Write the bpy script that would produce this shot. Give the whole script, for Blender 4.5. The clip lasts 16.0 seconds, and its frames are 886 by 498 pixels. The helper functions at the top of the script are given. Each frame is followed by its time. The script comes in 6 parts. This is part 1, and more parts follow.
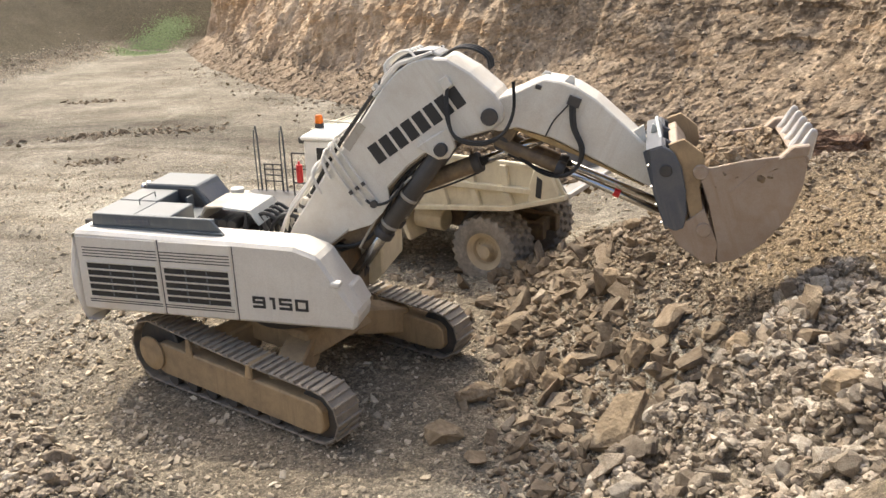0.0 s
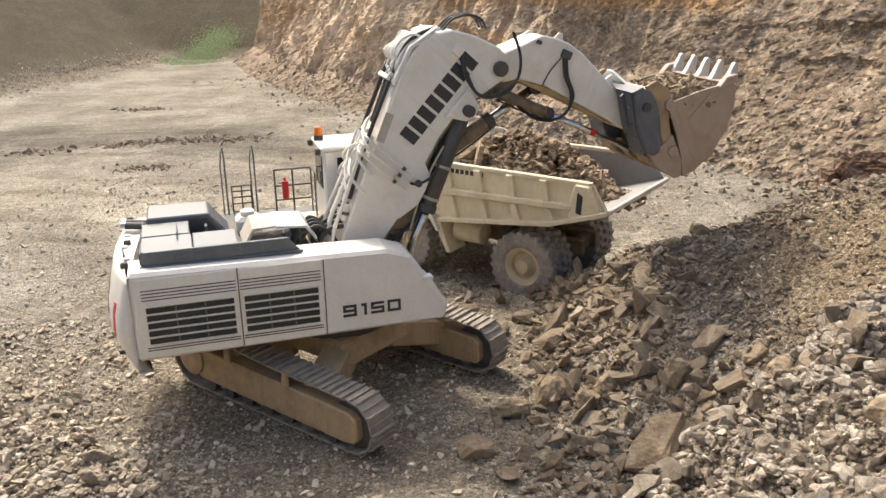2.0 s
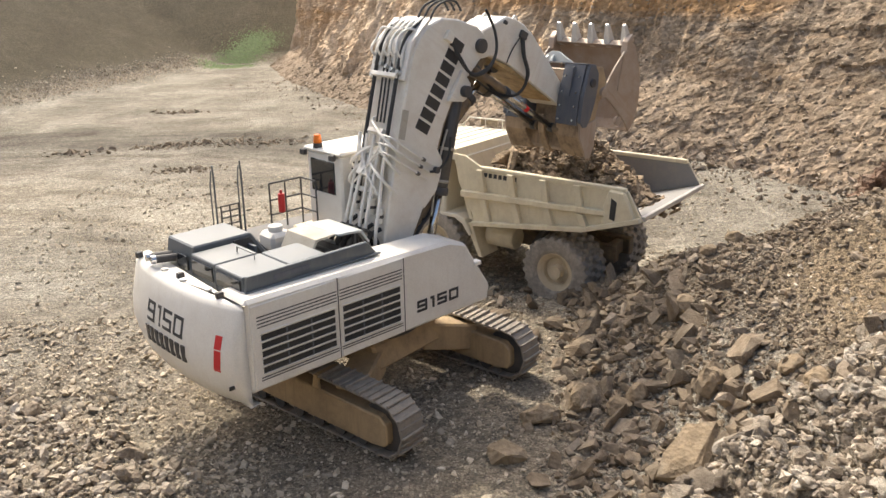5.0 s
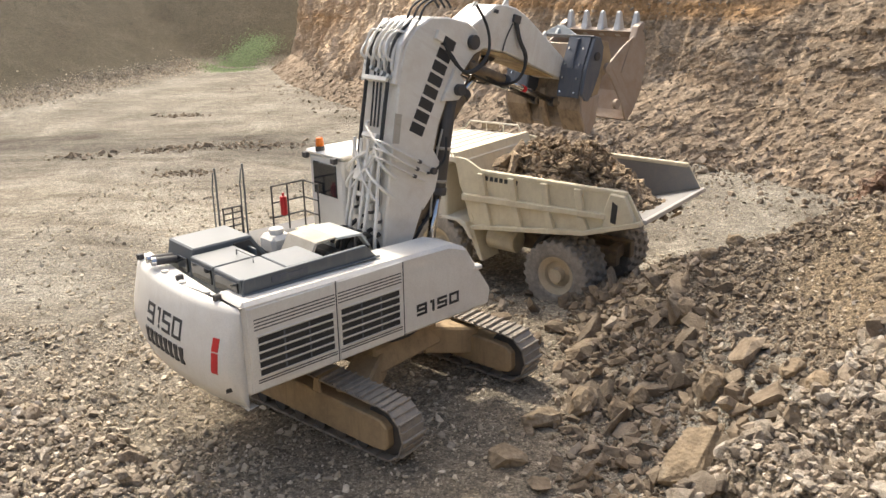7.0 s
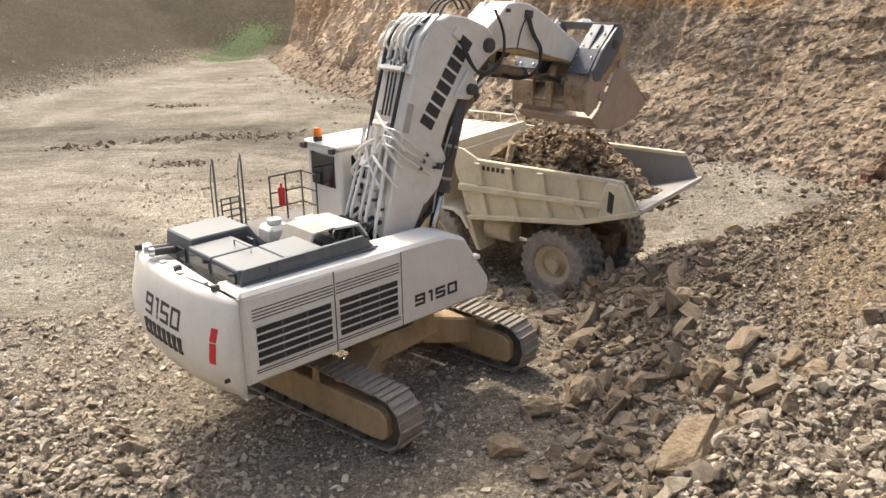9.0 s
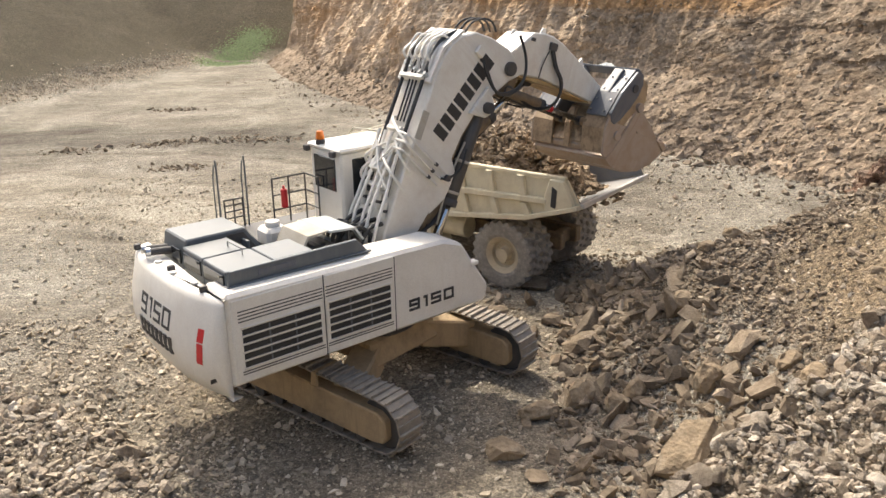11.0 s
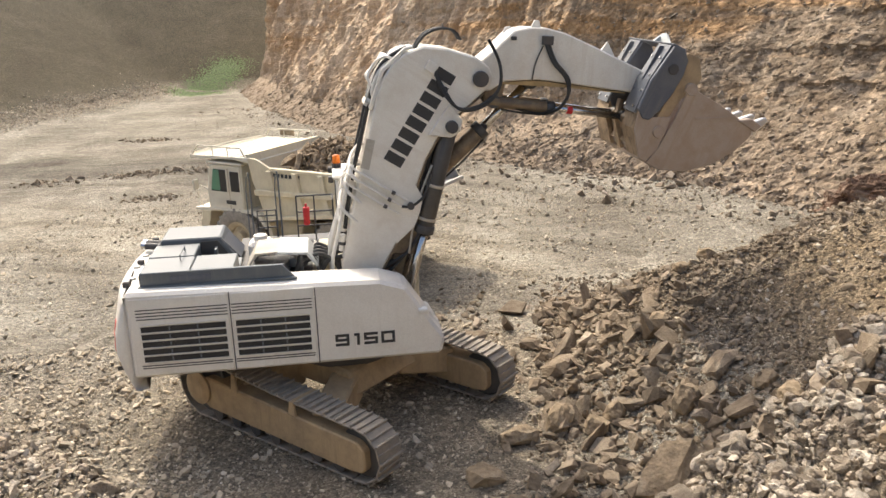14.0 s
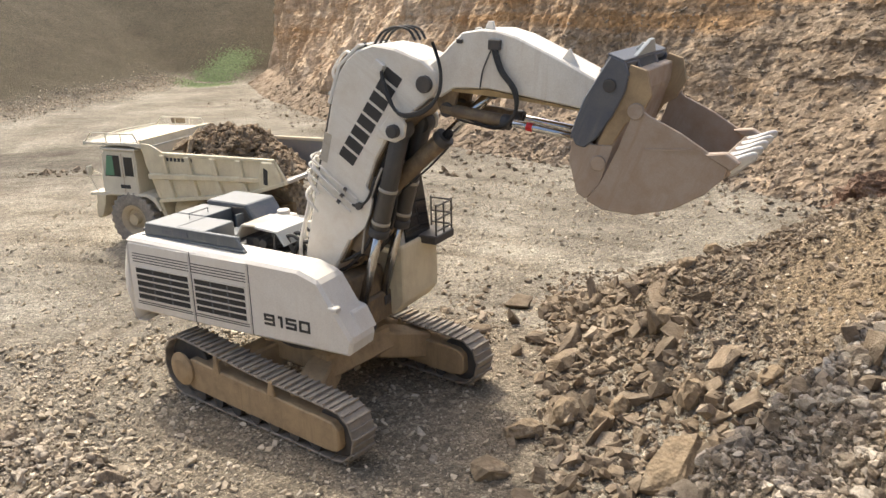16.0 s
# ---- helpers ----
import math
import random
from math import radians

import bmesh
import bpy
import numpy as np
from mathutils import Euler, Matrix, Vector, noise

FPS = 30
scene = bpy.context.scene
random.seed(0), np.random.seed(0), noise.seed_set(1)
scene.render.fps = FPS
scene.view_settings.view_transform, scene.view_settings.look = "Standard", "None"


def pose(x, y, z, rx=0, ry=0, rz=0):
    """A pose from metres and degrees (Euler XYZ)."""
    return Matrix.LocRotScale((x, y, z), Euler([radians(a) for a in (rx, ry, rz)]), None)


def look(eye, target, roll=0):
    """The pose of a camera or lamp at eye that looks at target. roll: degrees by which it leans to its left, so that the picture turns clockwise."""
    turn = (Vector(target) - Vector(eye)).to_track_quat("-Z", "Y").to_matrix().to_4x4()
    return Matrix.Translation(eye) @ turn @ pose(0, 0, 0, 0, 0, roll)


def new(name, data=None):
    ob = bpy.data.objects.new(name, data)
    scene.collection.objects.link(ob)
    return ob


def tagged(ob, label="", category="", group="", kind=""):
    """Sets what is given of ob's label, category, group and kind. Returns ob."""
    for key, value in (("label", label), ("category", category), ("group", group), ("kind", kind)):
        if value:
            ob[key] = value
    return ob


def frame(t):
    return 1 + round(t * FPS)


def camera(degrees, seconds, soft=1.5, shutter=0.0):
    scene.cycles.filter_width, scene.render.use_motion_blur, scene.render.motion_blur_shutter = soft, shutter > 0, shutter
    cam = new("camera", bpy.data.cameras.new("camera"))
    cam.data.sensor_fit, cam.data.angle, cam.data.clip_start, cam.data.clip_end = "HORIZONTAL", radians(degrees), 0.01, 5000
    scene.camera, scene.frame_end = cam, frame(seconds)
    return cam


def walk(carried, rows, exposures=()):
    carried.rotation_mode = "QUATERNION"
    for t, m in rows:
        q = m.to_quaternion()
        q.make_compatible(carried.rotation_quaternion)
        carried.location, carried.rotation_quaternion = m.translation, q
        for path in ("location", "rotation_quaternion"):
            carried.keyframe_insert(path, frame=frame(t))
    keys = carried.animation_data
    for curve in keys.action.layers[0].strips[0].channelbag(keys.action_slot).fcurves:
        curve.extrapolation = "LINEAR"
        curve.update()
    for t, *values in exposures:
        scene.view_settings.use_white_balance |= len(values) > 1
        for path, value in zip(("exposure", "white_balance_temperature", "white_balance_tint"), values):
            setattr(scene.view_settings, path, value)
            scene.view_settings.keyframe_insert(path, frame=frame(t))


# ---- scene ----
cam = camera(56.29, 16.0)
EYE = (0.075, -17.69, 9.194)
PATH = [
    (0, pose(*EYE, 69.83, 1.32, -10.88)),
    (0.5, pose(*EYE, 69.85, 1.38, -10.31)),
    (1, pose(*EYE, 70.04, 1.23, -9.54)),
    (1.5, pose(*EYE, 70.40, 1.07, -8.63)),
    (2, pose(*EYE, 70.81, 0.78, -7.88)),
    (2.5, pose(*EYE, 71.11, 0.48, -7.14)),
    (3, pose(*EYE, 71.23, 0.82, -6.55)),
    (3.5, pose(*EYE, 71.07, 0.88, -6.05)),
    (4, pose(*EYE, 70.91, 0.85, -5.82)),
    (6.5, pose(*EYE, 71.55, 0.84, -5.35)),
    (7, pose(*EYE, 71.37, 0.83, -5.47)),
    (7.5, pose(*EYE, 71.13, 0.82, -5.60)),
    (8, pose(*EYE, 70.79, 0.99, -5.66)),
    (8.5, pose(*EYE, 70.63, 1.02, -5.65)),
    (9, pose(*EYE, 70.68, 0.92, -5.63)),
    (11.5, pose(*EYE, 70.98, 1.01, -5.82)),
    (12, pose(*EYE, 71.04, 1.31, -6.36)),
    (12.5, pose(*EYE, 71.18, 1.33, -6.93)),
    (13, pose(*EYE, 71.32, 1.52, -7.43)),
    (13.5, pose(*EYE, 71.84, 1.30, -7.56)),
    (14, pose(*EYE, 72.67, 1.47, -7.63)),
    (14.5, pose(*EYE, 72.99, 1.68, -7.88)),
    (15, pose(*EYE, 72.96, 1.65, -8.18)),
    (15.5, pose(*EYE, 72.55, 1.65, -7.77)),
    (16, pose(*EYE, 72.21, 1.12, -7.05)),
]
walk(cam, PATH, [(0, 0.88, 6500, 8), (16, 0.88, 6500, 8)])

# ---- light ----
SUN_DIR = Vector((-0.28, 0.78, 1.0)).normalized()     # towards the sun
world = bpy.data.worlds.new("world")
scene.world = world
world.use_nodes = True
wn = world.node_tree
sky = wn.nodes.new("ShaderNodeTexSky")
sky.sky_type, sky.sun_disc = "NISHITA", False
sky.sun_elevation = math.asin(SUN_DIR.z)
sky.sun_rotation = math.atan2(SUN_DIR.x, SUN_DIR.y)
sky.air_density, sky.dust_density = 1.0, 8.0
wn.links.new(sky.outputs[0], wn.nodes["Background"].inputs[0])
wn.nodes["Background"].inputs[1].default_value = 0.15
sun = new("sun", bpy.data.lights.new("sun", "SUN"))
sun.data.energy, sun.data.angle, sun.data.color = 2.0, radians(0.8), (1.0, 0.92, 0.80)
sun.matrix_world = look(SUN_DIR * 60, (0, 0, 0))


# ---- materials ----
def nodes_of(name):
    m = bpy.data.materials.new(name)
    m.use_nodes = True
    return m, m.node_tree, m.node_tree.nodes["Principled BSDF"]


def ramp(nt, fac, stops):
    r = nt.nodes.new("ShaderNodeValToRGB")
    els = r.color_ramp.elements
    while len(els) < len(stops):
        els.new(0.5)
    for e, (p, c) in zip(els, stops):
        e.position, e.color = p, (*c, 1)
    nt.links.new(fac, r.inputs[0])
    return r.outputs[0]


def noise_tex(nt, scale, detail=6.0, rough=0.6, vec=None):
    n = nt.nodes.new("ShaderNodeTexNoise")
    n.inputs["Scale"].default_value, n.inputs["Detail"].default_value = scale, detail
    n.inputs["Roughness"].default_value = rough
    if vec is not None:
        nt.links.new(vec, n.inputs["Vector"])
    return n.outputs["Fac"]


def mix(nt, fac, a, b, kind="MIX"):
    m = nt.nodes.new("ShaderNodeMix")
    m.data_type, m.blend_type = "RGBA", kind
    for v, i in ((fac, 0), (a, 6), (b, 7)):
        if isinstance(v, (int, float)):
            m.inputs[i].default_value = v
        elif isinstance(v, tuple):
            m.inputs[i].default_value = (*v, 1)
        else:
            nt.links.new(v, m.inputs[i])
    return m.outputs[2]


def bump(nt, bsdf, height, strength, dist):
    b = nt.nodes.new("ShaderNodeBump")
    b.inputs["Strength"].default_value, b.inputs["Distance"].default_value = strength, dist
    nt.links.new(height, b.inputs["Height"])
    nt.links.new(b.outputs[0], bsdf.inputs["Normal"])


def coords(nt, which="Object", scale=(1, 1, 1)):
    c = nt.nodes.new("ShaderNodeTexCoord")
    mp = nt.nodes.new("ShaderNodeMapping")
    mp.inputs["Scale"].default_value = scale
    nt.links.new(c.outputs[which], mp.inputs[0])
    return mp.outputs[0]


def painted(name, colour, dirt, amount=0.4, rough=0.45, metal=0.0, scale=1.2, relief=0.15, streak=True):
    """Paint or metal with dust patches, run streaks and fine speckle."""
    m, nt, b = nodes_of(name)
    v = coords(nt)
    big = ramp(nt, noise_tex(nt, scale, 8, 0.65, v), [(0.42, (0, 0, 0)), (0.72, (1, 1, 1))])
    vs = coords(nt, "Object", (6, 6, 0.5)) if streak else coords(nt, "Object", (4, 4, 4))
    run = ramp(nt, noise_tex(nt, 1.5, 5, 0.6, vs), [(0.5, (0, 0, 0)), (0.8, (1, 1, 1))])
    fine = noise_tex(nt, 40, 4, 0.6, v)
    f1 = nt.nodes.new("ShaderNodeMath")
    f1.operation = "MAXIMUM"
    nt.links.new(big, f1.inputs[0]), nt.links.new(run, f1.inputs[1])
    f2 = nt.nodes.new("ShaderNodeMath")
    f2.operation = "MULTIPLY"
    nt.links.new(f1.outputs[0], f2.inputs[0])
    f2.inputs[1].default_value = amount
    c = mix(nt, f2.outputs[0], colour, dirt)
    sp = ramp(nt, fine, [(0.3, (0.86, 0.86, 0.86)), (0.7, (1, 1, 1))])
    nt.links.new(mix(nt, 1.0, c, sp, "MULTIPLY"), b.inputs["Base Color"])
    rr = nt.nodes.new("ShaderNodeMapRange")
    rr.inputs[3].default_value, rr.inputs[4].default_value = rough, min(1, rough + 0.35)
    nt.links.new(f2.outputs[0], rr.inputs[0])
    nt.links.new(rr.outputs[0], b.inputs["Roughness"])
    b.inputs["Metallic"].default_value = metal
    bump(nt, b, fine, relief, 0.004)
    return m


def stony(name, stops, scale, fine=9.0, relief=0.6, dist=0.05, island=False, obj_random=False, which="Object", tint=None):
    """Rock, earth and gravel: stained at two scales, with relief and a random tone for each loose piece."""
    m, nt, b = nodes_of(name)
    v = coords(nt, which)
    a = noise_tex(nt, scale, 8, 0.62, v)
    c = ramp(nt, a, stops)
    g = noise_tex(nt, fine, 9, 0.7, v)
    c = mix(nt, 1.0, c, ramp(nt, g, [(0.25, (0.58, 0.57, 0.56)), (0.5, (0.9, 0.9, 0.9)), (0.75, (1.18, 1.16, 1.12))]), "MULTIPLY")
    if island or obj_random:
        gnode = nt.nodes.new("ShaderNodeNewGeometry" if island else "ShaderNodeObjectInfo")
        rnd = gnode.outputs["Random Per Island" if island else "Random"]
        c = mix(nt, 1.0, c, ramp(nt, rnd, tint or [(0.0, (0.62, 0.60, 0.58)), (0.35, (0.95, 0.9, 0.82)), (0.7, (1.1, 1.04, 0.95)), (1.0, (1.4, 1.38, 1.34))]), "MULTIPLY")
    nt.links.new(c, b.inputs["Base Color"])
    b.inputs["Roughness"].default_value = 0.93
    b.inputs["Specular IOR Level"].default_value = 0.25
    vo = nt.nodes.new("ShaderNodeTexVoronoi")
    vo.inputs["Scale"].default_value = fine * 1.4
    nt.links.new(v, vo.inputs["Vector"])
    h = nt.nodes.new("ShaderNodeMath")
    h.operation = "ADD"
    nt.links.new(g, h.inputs[0]), nt.links.new(vo.outputs["Distance"], h.inputs[1])
    bump(nt, b, h.outputs[0], relief, dist)
    return m


M_WHITE = painted("white_paint", (0.78, 0.745, 0.675), (0.55, 0.47, 0.365), 0.34, 0.38)
M_BOOM = painted("boom_white_paint", (0.79, 0.75, 0.665), (0.52, 0.41, 0.285), 0.42, 0.42, scale=1.6)
M_CYL = painted("dark_cylinder_paint", (0.060, 0.056, 0.053), (0.17, 0.145, 0.115), 0.5, 0.45)
M_BRK = painted("dark_bracket_paint", (0.085, 0.096, 0.118), (0.24, 0.22, 0.19), 0.45, 0.42)
M_PALE = painted("pale_grey_paint", (0.42, 0.45, 0.45), (0.45, 0.40, 0.32), 0.5, 0.5)
M_GREY = painted("slate_grey_paint", (0.105, 0.12, 0.13), (0.25, 0.24, 0.22), 0.4, 0.32)
M_DARK = painted("dark_steel", (0.045, 0.045, 0.047), (0.16, 0.13, 0.10), 0.6, 0.55)
M_BLACK = painted("black_rubber_hose", (0.022, 0.022, 0.023), (0.12, 0.11, 0.09), 0.35, 0.6, streak=False)
M_CHROME = painted("chrome_rod", (0.62, 0.62, 0.62), (0.3, 0.28, 0.24), 0.3, 0.16, 1.0)
M_STEEL = painted("worn_bucket_steel", (0.40, 0.325, 0.26), (0.34, 0.235, 0.15), 0.75, 0.5, 0.2, 2.2, 0.3)
M_TOOTH = painted("polished_tooth_steel", (0.62, 0.60, 0.57), (0.4, 0.36, 0.3), 0.4, 0.35, 0.5)
M_TFRAME = painted("muddy_track_frame", (0.43, 0.31, 0.175), (0.21, 0.155, 0.10), 0.8, 0.8, 0.0, 2.0, 0.5)
M_SHOE = painted("worn_track_steel", (0.27, 0.235, 0.195), (0.44, 0.38, 0.30), 0.9, 0.6, 0.3, 5.0, 0.5, False)
M_MUDDY = painted("mud_streaked_steel", (0.40, 0.29, 0.18), (0.075, 0.055, 0.04), 0.85, 0.6, 0.1, 3.0, 0.5)
M_OCHRE = painted("ochre_oil_stain", (0.46, 0.31, 0.13), (0.12, 0.08, 0.045), 0.7, 0.5, 0.0, 3.0, 0.3)
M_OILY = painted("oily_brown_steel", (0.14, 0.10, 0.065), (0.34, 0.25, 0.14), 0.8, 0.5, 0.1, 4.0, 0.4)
M_CREAM = painted("cream_truck_paint", (0.74, 0.66, 0.47), (0.50, 0.41, 0.27), 0.6, 0.55, 0.0, 1.8)
M_CREAMW = painted("pale_cab_paint", (0.74, 0.69, 0.56), (0.52, 0.46, 0.35), 0.45, 0.5)
M_LINER = painted("scoured_grey_liner", (0.27, 0.265, 0.26), (0.40, 0.36, 0.30), 0.6, 0.45, 0.3, 3.0)
M_TYRE = painted("dusty_tyre_rubber", (0.24, 0.215, 0.185), (0.45, 0.40, 0.33), 0.9, 0.9, 0.0, 5.0, 0.5, False)
M_RIM = painted("cream_rim", (0.60, 0.50, 0.34), (0.36, 0.29, 0.20), 0.7, 0.65)
M_RED = painted("red_reflector", (0.62, 0.02, 0.025), (0.3, 0.1, 0.08), 0.2, 0.35)
M_ORANGE = painted("orange_beacon", (0.85, 0.20, 0.02), (0.5, 0.2, 0.05), 0.2, 0.25)
M_TARP = painted("tan_cover", (0.47, 0.43, 0.355), (0.34, 0.285, 0.205), 0.6, 0.7)
M_LETTER = painted("black_lettering", (0.028, 0.028, 0.03), (0.1, 0.09, 0.08), 0.25, 0.5)
M_GREEN = painted("green_cab_door", (0.10, 0.26, 0.15), (0.2, 0.25, 0.18), 0.5, 0.5)
M_GLASS, gnt, gb = nodes_of("dark_glass")
gb.inputs["Base Color"].default_value, gb.inputs["Roughness"].default_value = (0.02, 0.022, 0.024, 1), 0.08

TAN = [(0.25, (0.119, 0.095, 0.070)), (0.45, (0.216, 0.176, 0.132)), (0.6, (0.282, 0.238, 0.185)), (0.8, (0.352, 0.308, 0.251))]
M_ROCK = stony("tan_rock", TAN, 1.1, 7, 0.5, 0.04, obj_random=True)
M_BOULDER = stony("ochre_boulder", [(0.3, (0.202, 0.152, 0.098)), (0.5, (0.312, 0.240, 0.157)), (0.75, (0.353, 0.295, 0.216))], 1.3, 8, 0.5, 0.05)
M_OUTCROP = stony("dark_banded_rock", [(0.3, (0.07, 0.045, 0.032)), (0.5, (0.17, 0.105, 0.07)), (0.7, (0.30, 0.235, 0.18))], 1.2, 6, 0.8, 0.08)
M_RUBBLE = stony("tan_rubble", TAN, 1.0, 9, 0.5, 0.03, island=True)
M_HEAP = stony("grey_heap_stones", [(0.3, (0.215, 0.187, 0.150)), (0.5, (0.36, 0.325, 0.275)), (0.75, (0.49, 0.455, 0.397))], 1.6, 12, 0.7, 0.04, island=True, tint=[(0.0, (0.45, 0.41, 0.37)), (0.35, (0.85, 0.76, 0.66)), (0.7, (1.12, 1.06, 0.98)), (0.88, (1.25, 1.21, 1.15)), (1.0, (1.55, 1.52, 1.47))])
M_STONE = stony("grey_stone", [(0.3, (0.215, 0.187, 0.150)), (0.5, (0.36, 0.325, 0.275)), (0.75, (0.49, 0.455, 0.397))], 1.6, 12, 0.7, 0.04, obj_random=True, tint=[(0.0, (0.45, 0.41, 0.37)), (0.35, (0.85, 0.76, 0.66)), (0.7, (1.12, 1.06, 0.98)), (0.88, (1.25, 1.21, 1.15)), (1.0, (1.55, 1.52, 1.47))])
M_SCREE = stony("pale_scree", [(0.3, (0.19, 0.154, 0.116)), (0.5, (0.285, 0.24, 0.19)), (0.75, (0.38, 0.337, 0.28))], 0.8, 9, 0.5, 0.03, island=True)
M_PEBBLE = stony("pale_gravel", [(0.3, (0.36, 0.32, 0.255)), (0.6, (0.50, 0.45, 0.37))], 1.0, 14, 0.4, 0.01, island=True)
M_LOAD = stony("brown_load_earth", [(0.3, (0.17, 0.13, 0.09)), (0.5, (0.30, 0.235, 0.165)), (0.75, (0.42, 0.35, 0.26))], 2.2, 9, 0.8, 0.06, island=True)


# ---- mesh tools ----
def link(name, me, mat, parent=None, label=""):
    me.materials.clear()
    for mm in (mat if isinstance(mat, (list, tuple)) else (mat,)):
        me.materials.append(mm)
    ob = new(name, me)
    if parent is not None:
        ob.parent = parent
    return tagged(ob, label)


def part(name, bm, mat, parent=None, label=""):
    bmesh.ops.recalc_face_normals(bm, faces=bm.faces)
    me = bpy.data.meshes.new(name)
    bm.to_mesh(me)
    bm.free()
    return link(name, me, mat, parent, label)


def bevelled(bm, w, seg=1, angle=0.5):
    edges = [e for e in bm.edges if len(e.link_faces) == 2 and e.calc_face_angle(0) > angle]
    bmesh.ops.bevel(bm, geom=edges, offset=w, segments=seg, profile=0.6, affect="EDGES", clamp_overlap=True)
    return bm


def box(x0, x1, y0, y1, z0, z1, bev=0.0, bm=None, m=None):
    b = bmesh.new()
    bmesh.ops.create_cube(b, size=1)
    bmesh.ops.scale(b, vec=(x1 - x0, y1 - y0, z1 - z0), verts=b.verts)
    bmesh.ops.translate(b, vec=((x0 + x1) / 2, (y0 + y1) / 2, (z0 + z1) / 2), verts=b.verts)
    if bev:
        bevelled(b, bev)
    return merge(bm, b, m)


def merge(bm, b, m=None):
    if m is not None:
        bmesh.ops.transform(b, matrix=m, verts=b.verts)
    if bm is None:
        return b
    me = bpy.data.meshes.new("tmp")
    b.to_mesh(me)
    b.free()
    bm.from_mesh(me)
    bpy.data.meshes.remove(me)
    return bm


def prism(profile, y0, y1, bev=0.0, bm=None, m=None):
    """A plate or box whose outline lies in x and z, from y0 to y1."""
    b = bmesh.new()
    lo = [b.verts.new((x, y0, z)) for x, z in profile]
    hi = [b.verts.new((x, y1, z)) for x, z in profile]
    n = len(profile)
    b.faces.new(lo), b.faces.new(hi[::-1])
    for i in range(n):
        b.faces.new((lo[i], hi[i], hi[(i + 1) % n], lo[(i + 1) % n]))
    bmesh.ops.recalc_face_normals(b, faces=b.faces)
    if bev:
        bevelled(b, bev)
    return merge(bm, b, m)


def rod(p0, p1, r, seg=14, r1=None, bm=None, bev=0.0):
    p0, p1 = Vector(p0), Vector(p1)
    b = bmesh.new()
    d = p1 - p0
    bmesh.ops.create_cone(b, cap_ends=True, segments=seg, radius1=r, radius2=r if r1 is None else r1, depth=d.length)
    if bev:
        bevelled(b, bev)
    m = Matrix.Translation((p0 + p1) / 2) @ d.to_track_quat("Z", "Y").to_matrix().to_4x4()
    return merge(bm, b, m)


def spline(pts, per=6):
    pts = [Vector(p) for p in pts]
    out = []
    for i in range(len(pts) - 1):
        a, b, c, d = pts[max(i - 1, 0)], pts[i], pts[i + 1], pts[min(i + 2, len(pts) - 1)]
        for k in range(per):
            t = k / per
            out.append(0.5 * (2 * b + (c - a) * t + (2 * a - 5 * b + 4 * c - d) * t * t + (3 * b - a - 3 * c + d) * t ** 3))
    return out + [pts[-1]]


def tube(pts, r, bm=None, seg=8, per=6, smooth=True):
    path = spline(pts, per) if smooth else [Vector(p) for p in pts]
    b = bm or bmesh.new()
    rings = []
    up = Vector((0.13, 0.2, 0.97))
    for i, p in enumerate(path):
        d = (path[min(i + 1, len(path) - 1)] - path[max(i - 1, 0)]).normalized()
        s = d.cross(up)
        s = s.normalized() if s.length > 1e-3 else Vector((1, 0, 0))
        u = s.cross(d)
        rings.append([b.verts.new(p + (s * math.cos(a) + u * math.sin(a)) * r) for a in (2 * math.pi * k / seg for k in range(seg))])
    for q, w in zip(rings, rings[1:]):
        for k in range(seg):
            b.faces.new((q[k], q[(k + 1) % seg], w[(k + 1) % seg], w[k]))
    b.faces.new(rings[0][::-1]), b.faces.new(rings[-1])
    return b


def lathe(profile, seg=32, bm=None, m=None):
    """Turned about the y axis: profile of (radius, y)."""
    b = bmesh.new()
    rings = []
    for r, y in profile:
        rings.append([b.verts.new((r * math.cos(2 * math.pi * k / seg), y, r * math.sin(2 * math.pi * k / seg))) for k in range(seg)])
    for q, w in zip(rings, rings[1:]):
        for k in range(seg):
            b.faces.new((q[k], q[(k + 1) % seg], w[(k + 1) % seg], w[k]))
    b.faces.new(rings[0]), b.faces.new(rings[-1][::-1])
    return merge(bm, b, m)


def shade_smooth(ob):
    for p in ob.data.polygons:
        p.use_smooth = True
    return ob


def sstep(a, b, x):
    t = min(1.0, max(0.0, (x - a) / (b - a)))
    return t * t * (3 - 2 * t)


# ---- the ground ----
def seg_dist(x, y, ax, ay, bx, by):
    """Signed distance from a line, positive to its right when going from a to b, and the place along it."""
    dx, dy = bx - ax, by - ay
    ln = math.hypot(dx, dy)
    return ((x - ax) * dy - (y - ay) * dx) / ln, ((x - ax) * dx + (y - ay) * dy) / ln


def ridge(x, y):
    """The blasted muck: a crest that climbs away from the machine towards the rock face."""
    if x < 2.5 or y > 12 or y < -9:
        return 0.0
    crest = 0.15 + 2.7 * sstep(5.0, 17.0, x)
    yc = 4.4 + 0.25 * math.sin(x * 0.9)
    d = y - yc
    near = math.exp(-(d / 3.6) ** 2) if d < 0 else math.exp(-(d / 1.5) ** 2)
    r = crest * near * sstep(2.6, 8.0, x)
    shoulder = 3.3 * sstep(8.8, 15.5, x) * sstep(5.5, 2.0, y) * sstep(-9.0, -5.0, y)
    return max(r, shoulder, 0.55 * r + 0.75 * shoulder)


